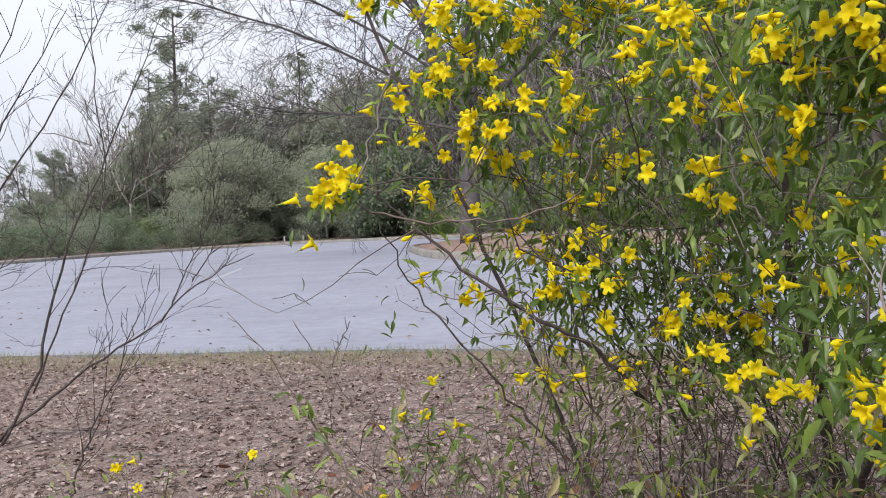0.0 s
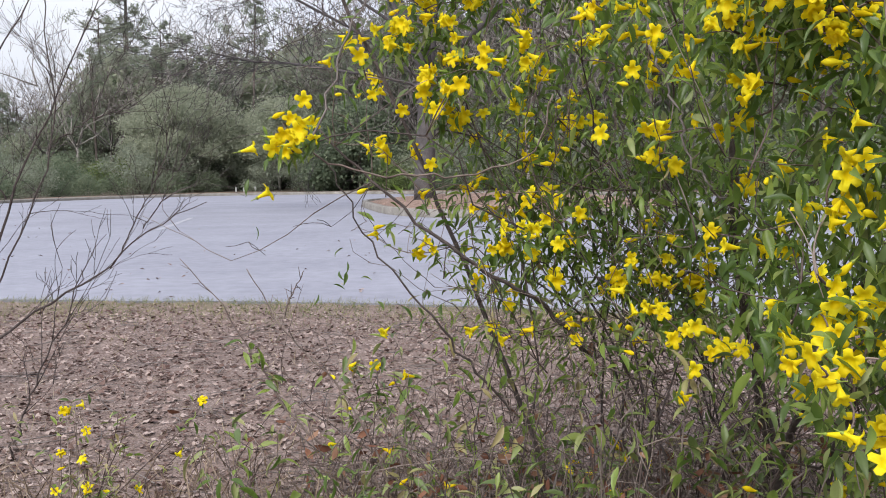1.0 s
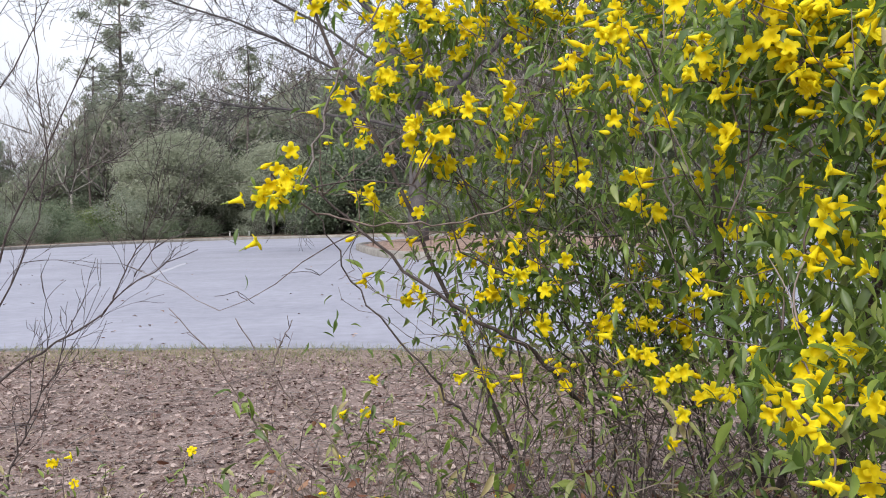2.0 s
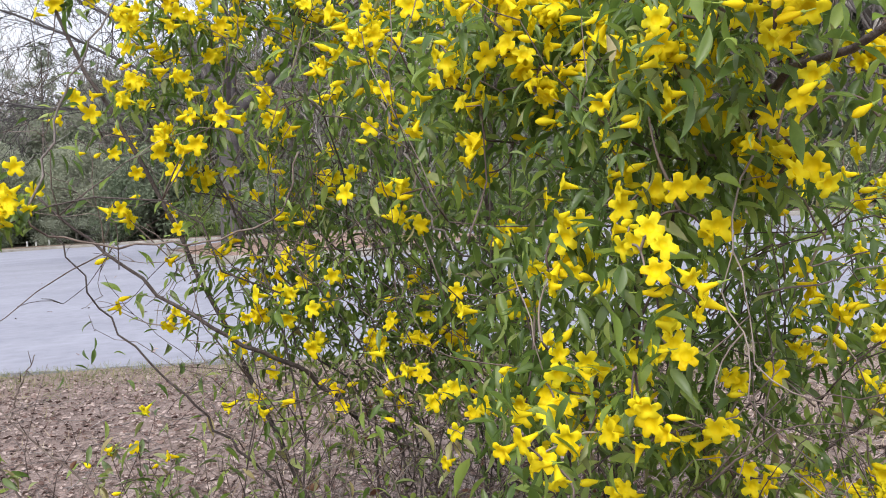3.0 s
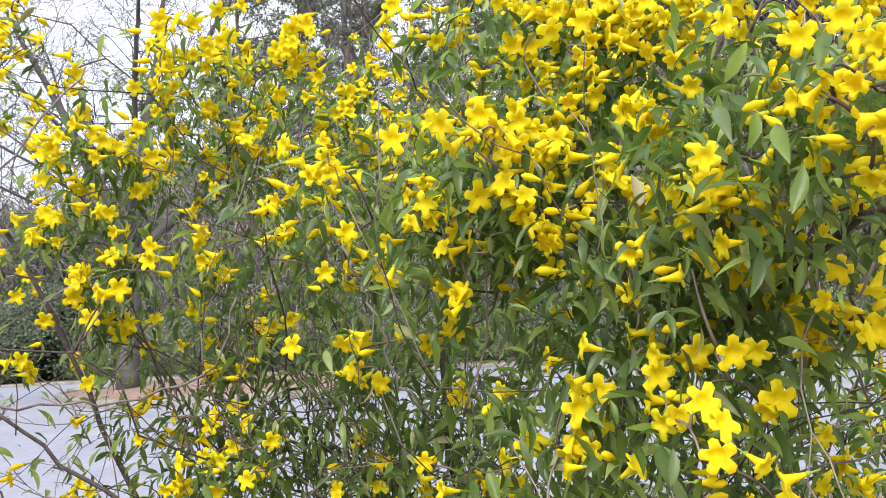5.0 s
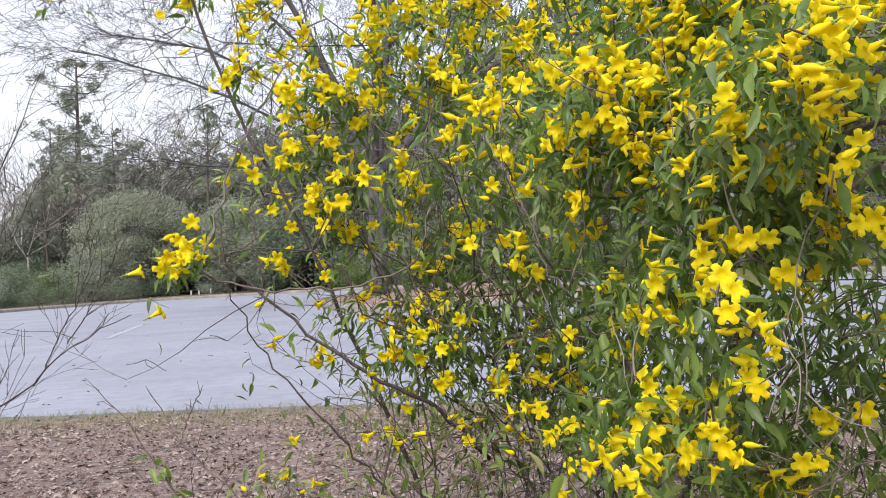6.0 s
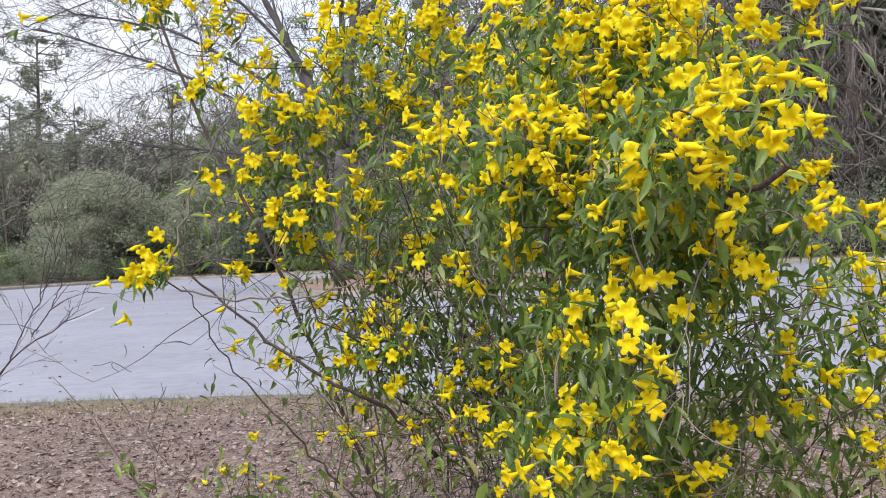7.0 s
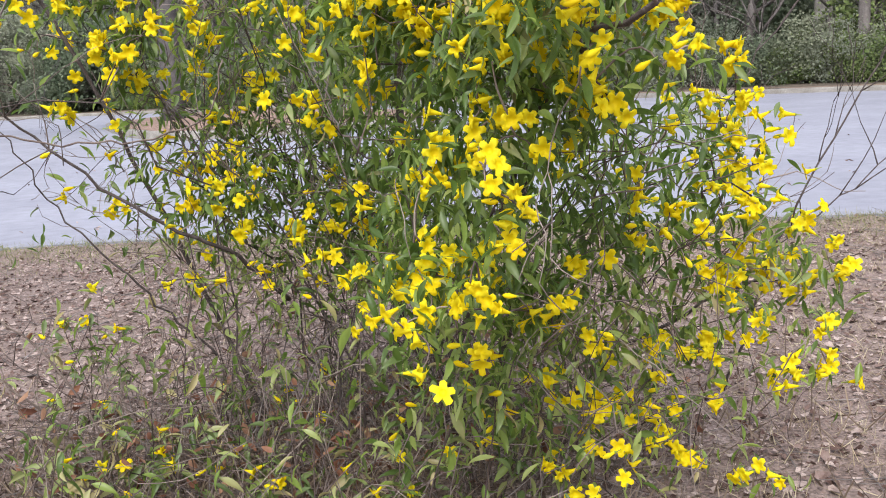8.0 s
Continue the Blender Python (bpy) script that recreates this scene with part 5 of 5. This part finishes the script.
    for x, y, z in centres:
        k = 2 if x < 0.06 and z < 0.95 else 6 if z < 1.1 or x > -0.03 else 3
        pos.append(np.array([x, y, z]) + rng.normal(0, 0.024 if x > -0.1 else 0.016, (k, 3)) + (0, 0.030, -0.006))
    near = []
    for i in range(9200):
        a = centres[int(rng.integers(0, len(centres)))]
        if (a[2] < 0.4 and rng.uniform() < 0.5) or (a[0] < 0 and a[2] > 1.1 and rng.uniform() < 0.75):
            continue
        d = np.linalg.norm(centres - a, axis=1)
        b = centres[int(rng.choice(np.argsort(d)[1:7]))]
        if np.linalg.norm(b - a) > (0.3 if a[0] > 0.1 else 0.10):
            continue
        if a[0] > 0.78 and rng.uniform() < 0.5:
            continue
        if a[2] < 0.6 and a[0] < 0.5 and rng.uniform() < 0.6:
            continue
        loose = 1.0 if a[0] > 0.12 else 0.3
        p = a + (b - a) * rng.uniform(0, 1) + loose * rng.normal(0, 0.03, 3) + (0, 0.030 + loose * abs(rng.normal(0, 0.11)), 0)
        near.append(p)
    pos.append(np.array(near))
    for centre, reach, k in (((0.58, 1.44, 0.72), (0.20, 0.22, 0.22), 1300), ((0.40, 1.66, 0.62), (0.15, 0.12, 0.15), 460), ((0.42, 1.76, 0.60), (0.24, 0.12, 0.13), 560), ((0.75, 1.5, 0.62), (0.14, 0.14, 0.12), 300), ((0.45, 1.64, 0.42), (0.20, 0.13, 0.13), 260), ((-0.17, 1.5, 0.81), (0.035, 0.03, 0.03), 26), ((-0.09, 1.53, 0.93), (0.03, 0.02, 0.07), 16), ((0.18, 1.66, 0.45), (0.12, 0.08, 0.10), 60), ((0.85, 1.35, 0.45), (0.14, 0.15, 0.12), 160), ((0.66, 0.95, 0.56), (0.08, 0.07, 0.11), 300), ((0.84, 1.05, 0.42), (0.11, 0.07, 0.10), 240), ((0.74, 0.9, 0.72), (0.07, 0.06, 0.08), 50), ((1.05, 1.16, 0.36), (0.12, 0.07, 0.08), 170), ((0.62, 1.2, 0.28), (0.16, 0.10, 0.13), 230), ((0.70, 0.74, 0.90), (0.05, 0.05, 0.07), 70), ((0.88, 1.12, 0.62), (0.10, 0.07, 0.10), 420), ((0.30, 1.82, 1.14), (0.20, 0.10, 0.09), 460), ((0.56, 1.55, 1.04), (0.13, 0.18, 0.10), 360), ((0.10, 1.72, 1.02), (0.08, 0.06, 0.08), 110), ((0.70, 1.15, 0.95), (0.09, 0.10, 0.09), 200), ((0.62, 1.72, 0.60), (0.26, 0.09, 0.10), 620), ((0.66, 1.0, 0.40), (0.12, 0.06, 0.10), 160)):
        off = rng.normal(0, 1, (k, 3))
        off[:, 1] = np.abs(off[:, 1])
        pos.append(np.array(centre) + off * reach)
    pos = np.concatenate(pos)
    pos[:, 2] = np.maximum(pos[:, 2], 0.05)
    way = hanging(rng, len(pos))
    size = rng.uniform(0.024, 0.048, len(pos)) * np.interp(pos[:, 1], [0.7, 1.1], [0.86, 1.0])
    low = pos[:, 2] < 0.48
    set_leaves(rng, pos[~low], way[~low], size[~low], vine, np.array(base), 300)
    set_leaves(rng, pos[low], way[low] - (0, 0, 0.1), size[low], vine, np.array(base), 0, 0.22)


def build_undergrowth():
    """Low runners of the vine with pale leaves, all over the ground at the foot of the shrub."""
    rng = np.random.default_rng(31)
    base = np.array([0.3, 1.5, 0.0])
    ob = thing("low_jessamine", tuple(base), "straggling grey-green vine shoots over dead leaves at the shrub's foot", "flowering vine")
    s, ends = Soup(), []
    for i in range(260):
        x = rng.normal(0.32, 0.42)
        y = rng.uniform(1.22, 2.05)
        if x > 1.15 or x < -0.5:
            continue
        f = np.array([x, y, -0.01])
        h = f + (rng.normal(0, 0.09), rng.normal(-0.02, 0.07), rng.uniform(0.06, 0.34))
        pts = bezier(f, f + (rng.normal(0, 0.02), rng.normal(0, 0.02), 0.08), h - (0, 0, 0.02), h, 7)
        s.tube(pts, 0.0014, 0.0008, 4)
        ends += list(pts[2:])
    for x, y, z, n in BLOOMS_BELOW:
        h = np.array([x, y + 0.012, z - 0.006])
        f = np.array([x + rng.normal(0, 0.05), y + abs(rng.normal(0.03, 0.05)), -0.01])
        pts = bezier(f, f + (0, 0, 0.5 * z), h + (rng.normal(0, 0.02), 0.01, -0.02), h, 8)
        s.tube(pts, 0.0014, 0.0009, 4)
        ends += list(pts[4:]) * 3
    part("runner_net", s, M_TWIG, ob, kind="stuff")
    ends = np.array(ends)
    k = 1450
    pos = ends[rng.integers(0, len(ends), k)] + rng.normal(0, 0.010, (k, 3))
    pos[:, 2] = np.maximum(pos[:, 2], 0.012)
    set_leaves(rng, pos, rng.normal(0, 0.6, (k, 3)) * (1, 1, 0.8) + (0, -0.15, -0.14), rng.uniform(0.028, 0.058, k), ob, base, 280, 0.6)
    set_flowers(rng, BLOOMS_BELOW, ob, base, 100)
    # stiff dry stalks
    d = Soup()
    for i in range(150):
        f = np.array([rng.normal(0.25, 0.45), rng.uniform(1.15, 2.2), -0.01])
        h = f + (rng.normal(0, 0.22), rng.normal(0, 0.16), rng.uniform(0.04, 0.26))
        d.tube(bezier(f, f + (0, 0, 0.06), h - (0, 0, 0.04), h, 6), rng.uniform(0.0009, 0.0018), 0.0006, 3)
    part("stalk_tangle", d, M_TWIG_GREY, ob, "dry grey stalks", kind="stuff")
    # thin arching stalks, bent over to the ground again
    d = Soup()
    for i in range(110):
        f = np.array([rng.normal(0.3, 0.4), rng.uniform(1.1, 2.0), -0.01])
        a, ln = rng.uniform(0, 6.28), rng.uniform(0.12, 0.4)
        e = f + (math.cos(a) * ln, 0.6 * math.sin(a) * ln, rng.uniform(0.01, 0.16))
        top = rng.uniform(0.08, 0.30)
        d.tube(bezier(f, f + (rng.normal(0, 0.03), 0, top), e + (rng.normal(0, 0.03), 0, top * 0.7), e, 9), rng.uniform(0.0008, 0.0015), 0.0006, 3)
    part("arching_stalk", d, M_TWIG, ob, "thin red-brown bent stalks", kind="stuff")
    # dead leaves caught among the shoots
    d = Soup()
    k = 420
    at = np.stack([rng.normal(0.42, 0.34, k), rng.uniform(1.4, 1.98, k), np.abs(rng.normal(0.03, 0.10, k))], 1)
    v = np.array([(-0.5, 0, 0.08), (-0.15, -0.2, 0.0), (0.25, -0.16, 0.05), (0.5, 0, 0.16), (0.2, 0.17, 0.09), (-0.2, 0.2, 0.02)])
    d.many(v, [(0, 1, 2, 3), (0, 3, 4, 5)], turns_to(rng.normal(0, 1, (k, 3)), rng.uniform(0, 6.28, k), rng.uniform(0.02, 0.045, k)), at)
    part("caught_leaf", d, M_REDLEAF, ob, "curled red-brown dead leaves caught in the shoots", kind="stuff")


# ---- leafless saplings and sprigs ----
def sapling(lines, rng, label, r=0.0066, bushy=0.75):
    """Stems given by their courses, each with forking side twigs."""
    x, y, z = lines[0][0]
    ob = thing("bare_sapling", (x, y, 0), label, "sapling", "leafless saplings")
    for line in lines:
        p = np.array(line, float)
        d = np.concatenate([[0], np.cumsum(np.linalg.norm(np.diff(p, axis=0), axis=1))])
        q = np.linspace(0, d[-1], 20)
        c = np.stack([np.interp(q, d, p[:, k]) for k in range(3)], 1)
        for _ in range(3):
            c[1:-1] = (c[:-2] + 2 * c[1:-1] + c[2:]) / 4
        c[1:-1] += rng.normal(0, 0.0045, (18, 3))
        s = Soup()
        big = r * (0.5 + 0.5 * min(1, d[-1] / 1.4)) * (1.0 if p[0][2] < 0.1 else 0.62)
        s.tube(c, big, 0.0013, 6)
        part("stem", s, M_STEM, ob)
        s = Soup()
        way = np.gradient(c, axis=0)
        for i in range(5, 18):
            if rng.uniform() < bushy:
                w = way[i] / np.linalg.norm(way[i]) * 0.8 + rng.normal(0, 0.42, 3) + (0.05, 0, 0.25)
                out, tips = [], []
                grow(rng, c[i], w / np.linalg.norm(w), rng.uniform(0.10, 0.34) * (1 - 0.035 * i), 0.0018, 2, out, tips, 0.18, 0.08, 2, 0.68, 0.5)
                for pts, r0, r1 in out:
                    s.tube(pts, max(0.0009, r0), 0.0007, 3)
        if s.v:
            part("side_twig", s, M_STEM, ob, kind="stuff")


def shoot(course, rng, label, leaves=0, spread=(0.3, 0.8), r=0.0030):
    """A long bare shoot along its course, with side spurs, and leaves on one stretch of it."""
    p = np.array(course, float)
    ob = thing("bare_shoot", (p[0][0], p[0][1], 0.0), label, "shoot", "bare shoots")
    d = np.concatenate([[0], np.cumsum(np.linalg.norm(np.diff(p, axis=0), axis=1))])
    q = np.linspace(0, d[-1], 24)
    line = np.stack([np.interp(q, d, p[:, k]) for k in range(3)], 1)
    for _ in range(2):
        line[1:-1] = (line[:-2] + 2 * line[1:-1] + line[2:]) / 4
    line[1:-1] += rng.normal(0, 0.0018, (22, 3))
    s = Soup()
    s.tube(line, r, 0.0009, 6)
    part("stem", s, M_TWIG, ob)
    spurs = Soup()
    for i in range(4, 23):
        if rng.uniform() < 0.7:
            side = rng.normal(0, 1, 3)
            end = line[i] + rng.uniform(0.006, 0.03) * side / np.linalg.norm(side) + (line[i] - line[i - 1]) * 0.5
            spurs.tube(np.linspace(line[i], end, 3), 0.0009, 0.0006, 3)
    part("spur", spurs, M_TWIG, ob, kind="stuff")
    if leaves:
        at = rng.integers(int(24 * spread[0]), int(24 * spread[1]), leaves)
        set_leaves(rng, line[at] + rng.normal(0, 0.008, (leaves, 3)), rng.normal(0, 0.7, (leaves, 3)) + (0, -0.25, -0.1), rng.uniform(0.035, 0.062, leaves), ob, np.array([p[0][0], p[0][1], 0.0]), leaves, 0.35)


def low_vine(x, y, n, rng, label, flowers):
    ob = thing("jessamine_seedling", (x, y, 0), label, "flowering vine")
    base = np.array([x, y, 0.0])
    s = Soup()
    ends = []
    for i in range(n):
        h = np.array([x + rng.normal(0, 0.12), y + rng.normal(0, 0.08), rng.uniform(0.07, 0.28)])
        f = base + (rng.normal(0, 0.04), rng.normal(0, 0.04), -0.02)
        pts = bezier(f, f + (0, 0, 0.1), h - (0, 0, 0.05), h, 8)
        s.tube(pts, 0.0016, 0.0009, 4)
        ends += list(pts[3:])
    part("runner_net", s, M_TWIG, ob, kind="stuff")
    ends = np.array(ends)
    pick = ends[rng.integers(0, len(ends), flowers)]
    set_flowers(rng, [(*p, int(rng.integers(0, 3))) for p in pick], ob, base, flowers * 2, 0.72)
    k = flowers * 9
    pos = ends[rng.integers(0, len(ends), k)] + rng.normal(0, 0.012, (k, 3))
    set_leaves(rng, pos, rng.normal(0, 0.6, (k, 3)) + (0, 0, 0.25), rng.uniform(0.016, 0.030, k), ob, base, k, 0.6)


build_bush()
build_undergrowth()
srng = np.random.default_rng(3)
sapling([
    [(-1.79, 3.0, -0.03), (-1.63, 3.0, 0.19), (-1.50, 3.0, 0.67), (-1.33, 3.02, 0.97), (-1.08, 3.04, 1.53)],
    [(-1.63, 3.0, 0.19), (-1.55, 2.98, 0.34), (-1.39, 2.96, 0.64), (-1.29, 2.95, 0.86), (-1.31, 2.95, 1.24), (-1.30, 2.95, 1.64)],
    [(-1.77, 3.0, 0.02), (-1.49, 3.02, 0.23), (-1.16, 3.04, 0.42), (-1.04, 3.05, 0.56), (-0.81, 3.05, 0.65)],
    [(-1.16, 3.04, 0.42), (-1.10, 3.02, 0.50), (-0.95, 3.0, 0.77), (-0.90, 3.0, 0.95)],
    [(-1.04, 3.05, 0.56), (-0.95, 3.06, 0.70), (-0.86, 3.06, 0.86)],
    [(-1.29, 2.95, 0.86), (-1.18, 2.93, 0.93), (-0.98, 2.9, 0.98)],
    [(-1.50, 3.0, 0.67), (-1.64, 3.0, 0.94), (-1.78, 3.0, 1.10)],
], srng, "leafless grey-brown sapling with long forking stems")
sapling([
    [(-1.98, 2.75, -0.03), (-1.86, 2.78, 0.45), (-1.71, 2.8, 0.76), (-1.45, 2.8, 1.06), (-1.22, 2.8, 1.40), (-1.12, 2.8, 1.62)],
    [(-1.95, 2.72, 0.05), (-1.75, 2.7, 0.6), (-1.60, 2.7, 0.92), (-1.45, 2.7, 1.18), (-1.26, 2.7, 1.46)],
    [(-1.9, 2.72, 0.3), (-1.66, 2.65, 0.9), (-1.49, 2.6, 1.20), (-1.39, 2.6, 1.37), (-1.30, 2.6, 1.56)],
    [(-1.86, 2.78, 0.45), (-1.68, 2.8, 0.6), (-1.48, 2.82, 0.72)],
], srng, "leafless grey sapling leaning over a smaller one")
sapling([
    [(-1.10, 2.2, -0.02), (-1.06, 2.2, 0.12), (-0.93, 2.2, 0.37), (-0.88, 2.2, 0.50)],
], srng, "single thin leafless sapling in the dead leaves", 0.005)
sapling([
    [(1.42, 1.75, -0.02), (1.42, 1.6, 0.3), (1.46, 1.55, 0.50), (1.56, 1.55, 0.60), (1.70, 1.55, 0.84), (1.80, 1.55, 1.0)],
    [(1.42, 1.6, 0.35), (1.52, 1.52, 0.48), (1.70, 1.5, 0.60), (1.92, 1.48, 0.70)],
    [(1.20, 1.7, 0.3), (1.26, 1.6, 0.62), (1.34, 1.55, 0.78), (1.47, 1.55, 0.94), (1.6, 1.55, 1.1)],
], srng, "leafless grey-brown sapling beside the flowering vine", 0.0042, 0.5)
shoot([(-0.02, 1.90, -0.01), (-0.07, 1.86, 0.04), (-0.12, 1.85, 0.074), (-0.18, 1.85, 0.113), (-0.261, 1.85, 0.20), (-0.318, 1.85, 0.287), (-0.359, 1.85, 0.356), (-0.414, 1.85, 0.459), (-0.504, 1.85, 0.556)], srng, "long bare red-brown shoot leaning out of the leaf litter", 22, (0.45, 0.72), 0.0034)
shoot([(-0.03, 1.66, -0.01), (-0.045, 1.645, 0.155), (-0.112, 1.645, 0.294), (-0.163, 1.645, 0.356), (-0.244, 1.645, 0.436), (-0.305, 1.645, 0.553)], srng, "long bare red-brown shoot above dead leaves")
shoot([(-0.244, 1.645, 0.436), (-0.225, 1.66, 0.50), (-0.200, 1.67, 0.545)], srng, "short side shoot with a bare tip", 0, (0.3, 0.8), 0.0016)
shoot([(-0.36, 1.78, -0.01), (-0.34, 1.75, 0.10), (-0.30, 1.72, 0.16)], srng, "short bare shoot at the edge of the litter", 5)
shoot([(0.04, 1.45, -0.01), (-0.02, 1.43, 0.10), (-0.10, 1.42, 0.16), (-0.20, 1.42, 0.20)], srng, "short leafy shoot over dead leaves", 14, (0.4, 0.95), 0.002)
weed = thing("green_weed", (2.05, 2.22, 0.0), "small bright green weed in dry grass", "weed")
wpos = np.array([2.05, 2.22, 0.01]) + srng.normal(0, 0.035, (40, 3)) * (1, 1, 0.2)
set_leaves(srng, wpos, srng.normal(0, 0.6, (40, 3)) + (0, 0, 0.6), srng.uniform(0.02, 0.045, 40), weed, np.array([2.05, 2.22, 0.0]), 40, 0.3)
low_vine(-0.68, 1.75, 18, srng, "small yellow-flowered vine growing out of dead leaves", 17)


# ---- dead leaves, dry grass and twigs on the ground ----
def build_litter():
    rng = np.random.default_rng(8)
    shapes = []
    for i in range(4):
        n = 6
        th = np.arange(n) * 2 * np.pi / n
        r = rng.uniform(0.7, 1.1, n)
        v = [(0, 0, 0)] + [(0.5 * math.cos(t) * q, (0.24 + 0.04 * i) * math.sin(t) * q, 0.05 + 0.11 * math.cos(2 * t + i) * q + rng.uniform(-0.05, 0.12)) for t, q in zip(th, r)]
        shapes.append((np.array(v), [(0, 1 + j, 1 + (j + 1) % n) for j in range(n)]))
    s = Soup()
    for i, (count, small, big) in enumerate(((42000, 0.010, 0.028), (34000, 0.010, 0.036), (36000, 0.016, 0.046), (46000, 0.006, 0.019))):
        x = np.where(rng.uniform(0, 1, count) < 0.85, rng.uniform(-4.5, 5.5, count), rng.normal(0, 6, count))
        y = np.where(rng.uniform(0, 1, count) < 0.80, 0.6 + rng.uniform(0, 1, count) ** 1.15 * 4.9, rng.normal(0.4, 1.5, count))
        keep = (y < near_edge(x) - 0.02 - rng.uniform(0, 0.6, count)) & ((x < 1.3) | (rng.uniform(0, 1, count) < 0.7))
        x, y = x[keep], y[keep]
        k = len(x)
        z = np.array([ground_height(a, b) for a, b in zip(x, y)]) + rng.uniform(-0.001, 0.010, k)
        way = rng.normal(0, 0.24, (k, 3)) + (0, 0, 1)
        way[:, 2] *= np.where(rng.uniform(0, 1, k) < 0.4, -1, 1)
        s.many(*shapes[i], turns_to(way, rng.uniform(0, 6.28, k), small + (big - small) * rng.uniform(0, 1, k) ** 1.6), np.stack([x, y, z], 1))
    ob = new("leaf_litter", s.mesh("leaf_litter", M_LITTER, smooth=False))
    tagged(ob, "curled brown and tan dead leaves covering the ground", "dead leaves", kind="stuff")


def build_grass():
    rng = np.random.default_rng(9)

    def blades(name, x, y, length, material, label, flat):
        n = len(x)
        z = np.array([ground_height(a, b) for a, b in zip(x, y)]) + 0.002
        v = np.array([(-0.02, 0, 0), (0.02, 0, 0), (0.015, 0.06, 0.55), (-0.015, 0.06, 0.55), (0, 0.2, 1.0)])
        f = [(0, 1, 2, 3), (3, 2, 4)]
        way = rng.normal(0, flat, (n, 3)) + (0, 0, 1)
        way[:, 2] = np.abs(way[:, 2]) * 0.8 + 0.05
        s = Soup()
        s.many(v, f, turns_to(way, rng.uniform(0, 6.28, n), length), np.stack([x, y, z], 1))
        tagged(new(name, s.mesh(name, material)), label, "grass", kind="stuff")

    n = 17000
    x = rng.uniform(-5, 6, n)
    y = near_edge(x) - np.abs(rng.normal(0, 0.42, n)) + 0.02
    blades("edge_grass", x, y, rng.uniform(0.02, 0.06, n), M_GRASS, "thin green and tan grass along the asphalt edge", 0.6)
    n = 9000
    x, y = rng.normal(-0.35, 0.85, n), rng.normal(1.45, 0.34, n)
    blades("withered_grass", x, y, rng.uniform(0.03, 0.11, n), M_WITHERED, "withered brown grass at the foot of the shrub", 0.7)
    n = 90000
    x, y = rng.uniform(-4, 5.5, n), 0.7 + rng.uniform(0, 1, n) ** 1.2 * 4.3
    ok = (y < near_edge(x)) & ((x > 0.9 + rng.normal(0, 0.4, n)) | (rng.uniform(0, 1, n) < 0.12))
    x, y = x[ok], y[ok]
    blades("dry_grass", x, y, rng.uniform(0.016, 0.055, len(x)), M_STRAW, "flattened dry straw-coloured grass", 1.2)


def build_fallen_twigs():
    rng = np.random.default_rng(10)
    s = Soup()
    for i in range(900):
        x, y = rng.uniform(-3, 4), rng.uniform(0.9, 4.6)
        if y > near_edge(x) - 0.1:
            continue
        a = rng.uniform(0, 6.28)
        ln = rng.uniform(0.05, 0.28)
        p = np.array([x, y, ground_height(x, y) + 0.008])
        q = p + (math.cos(a) * ln, math.sin(a) * ln, rng.uniform(0, 0.03))
        m = (p + q) / 2 + rng.normal(0, 0.012, 3) * (1, 1, 0.3)
        s.tube(bezier(p, (p + m) / 2, m, q, 5), rng.uniform(0.0012, 0.003), 0.0007, 4)
    tagged(new("fallen_twigs", s.mesh("fallen_twigs", M_TWIG_GREY)), "thin dead twigs lying among the leaves", "twigs", kind="stuff")


def build_stray_leaves():
    """Dry leaves blown over the asphalt, thicker towards the near edge."""
    rng = np.random.default_rng(12)
    k = 420
    x = rng.uniform(-10, 9, k)
    y = near_edge(x) + 0.05 + rng.exponential(4.0, k)
    v = np.array([(-0.5, 0, 0.05), (-0.1, -0.25, 0.2), (0.5, 0, 0.1), (0.1, 0.25, 0.22)])
    s = Soup()
    s.many(v, [(0, 1, 2), (0, 2, 3)], turns_to(rng.normal(0, 0.25, (k, 3)) + (0, 0, 1), rng.uniform(0, 6.28, k), rng.uniform(0.02, 0.06, k)), np.stack([x, y, np.full(k, 0.004)], 1))
    tagged(new("stray_leaves", s.mesh("stray_leaves", M_LITTER, smooth=False)), "scattered dry leaves on the asphalt", "dead leaves", kind="stuff")


build_stray_leaves()
build_litter()
build_grass()
build_fallen_twigs()
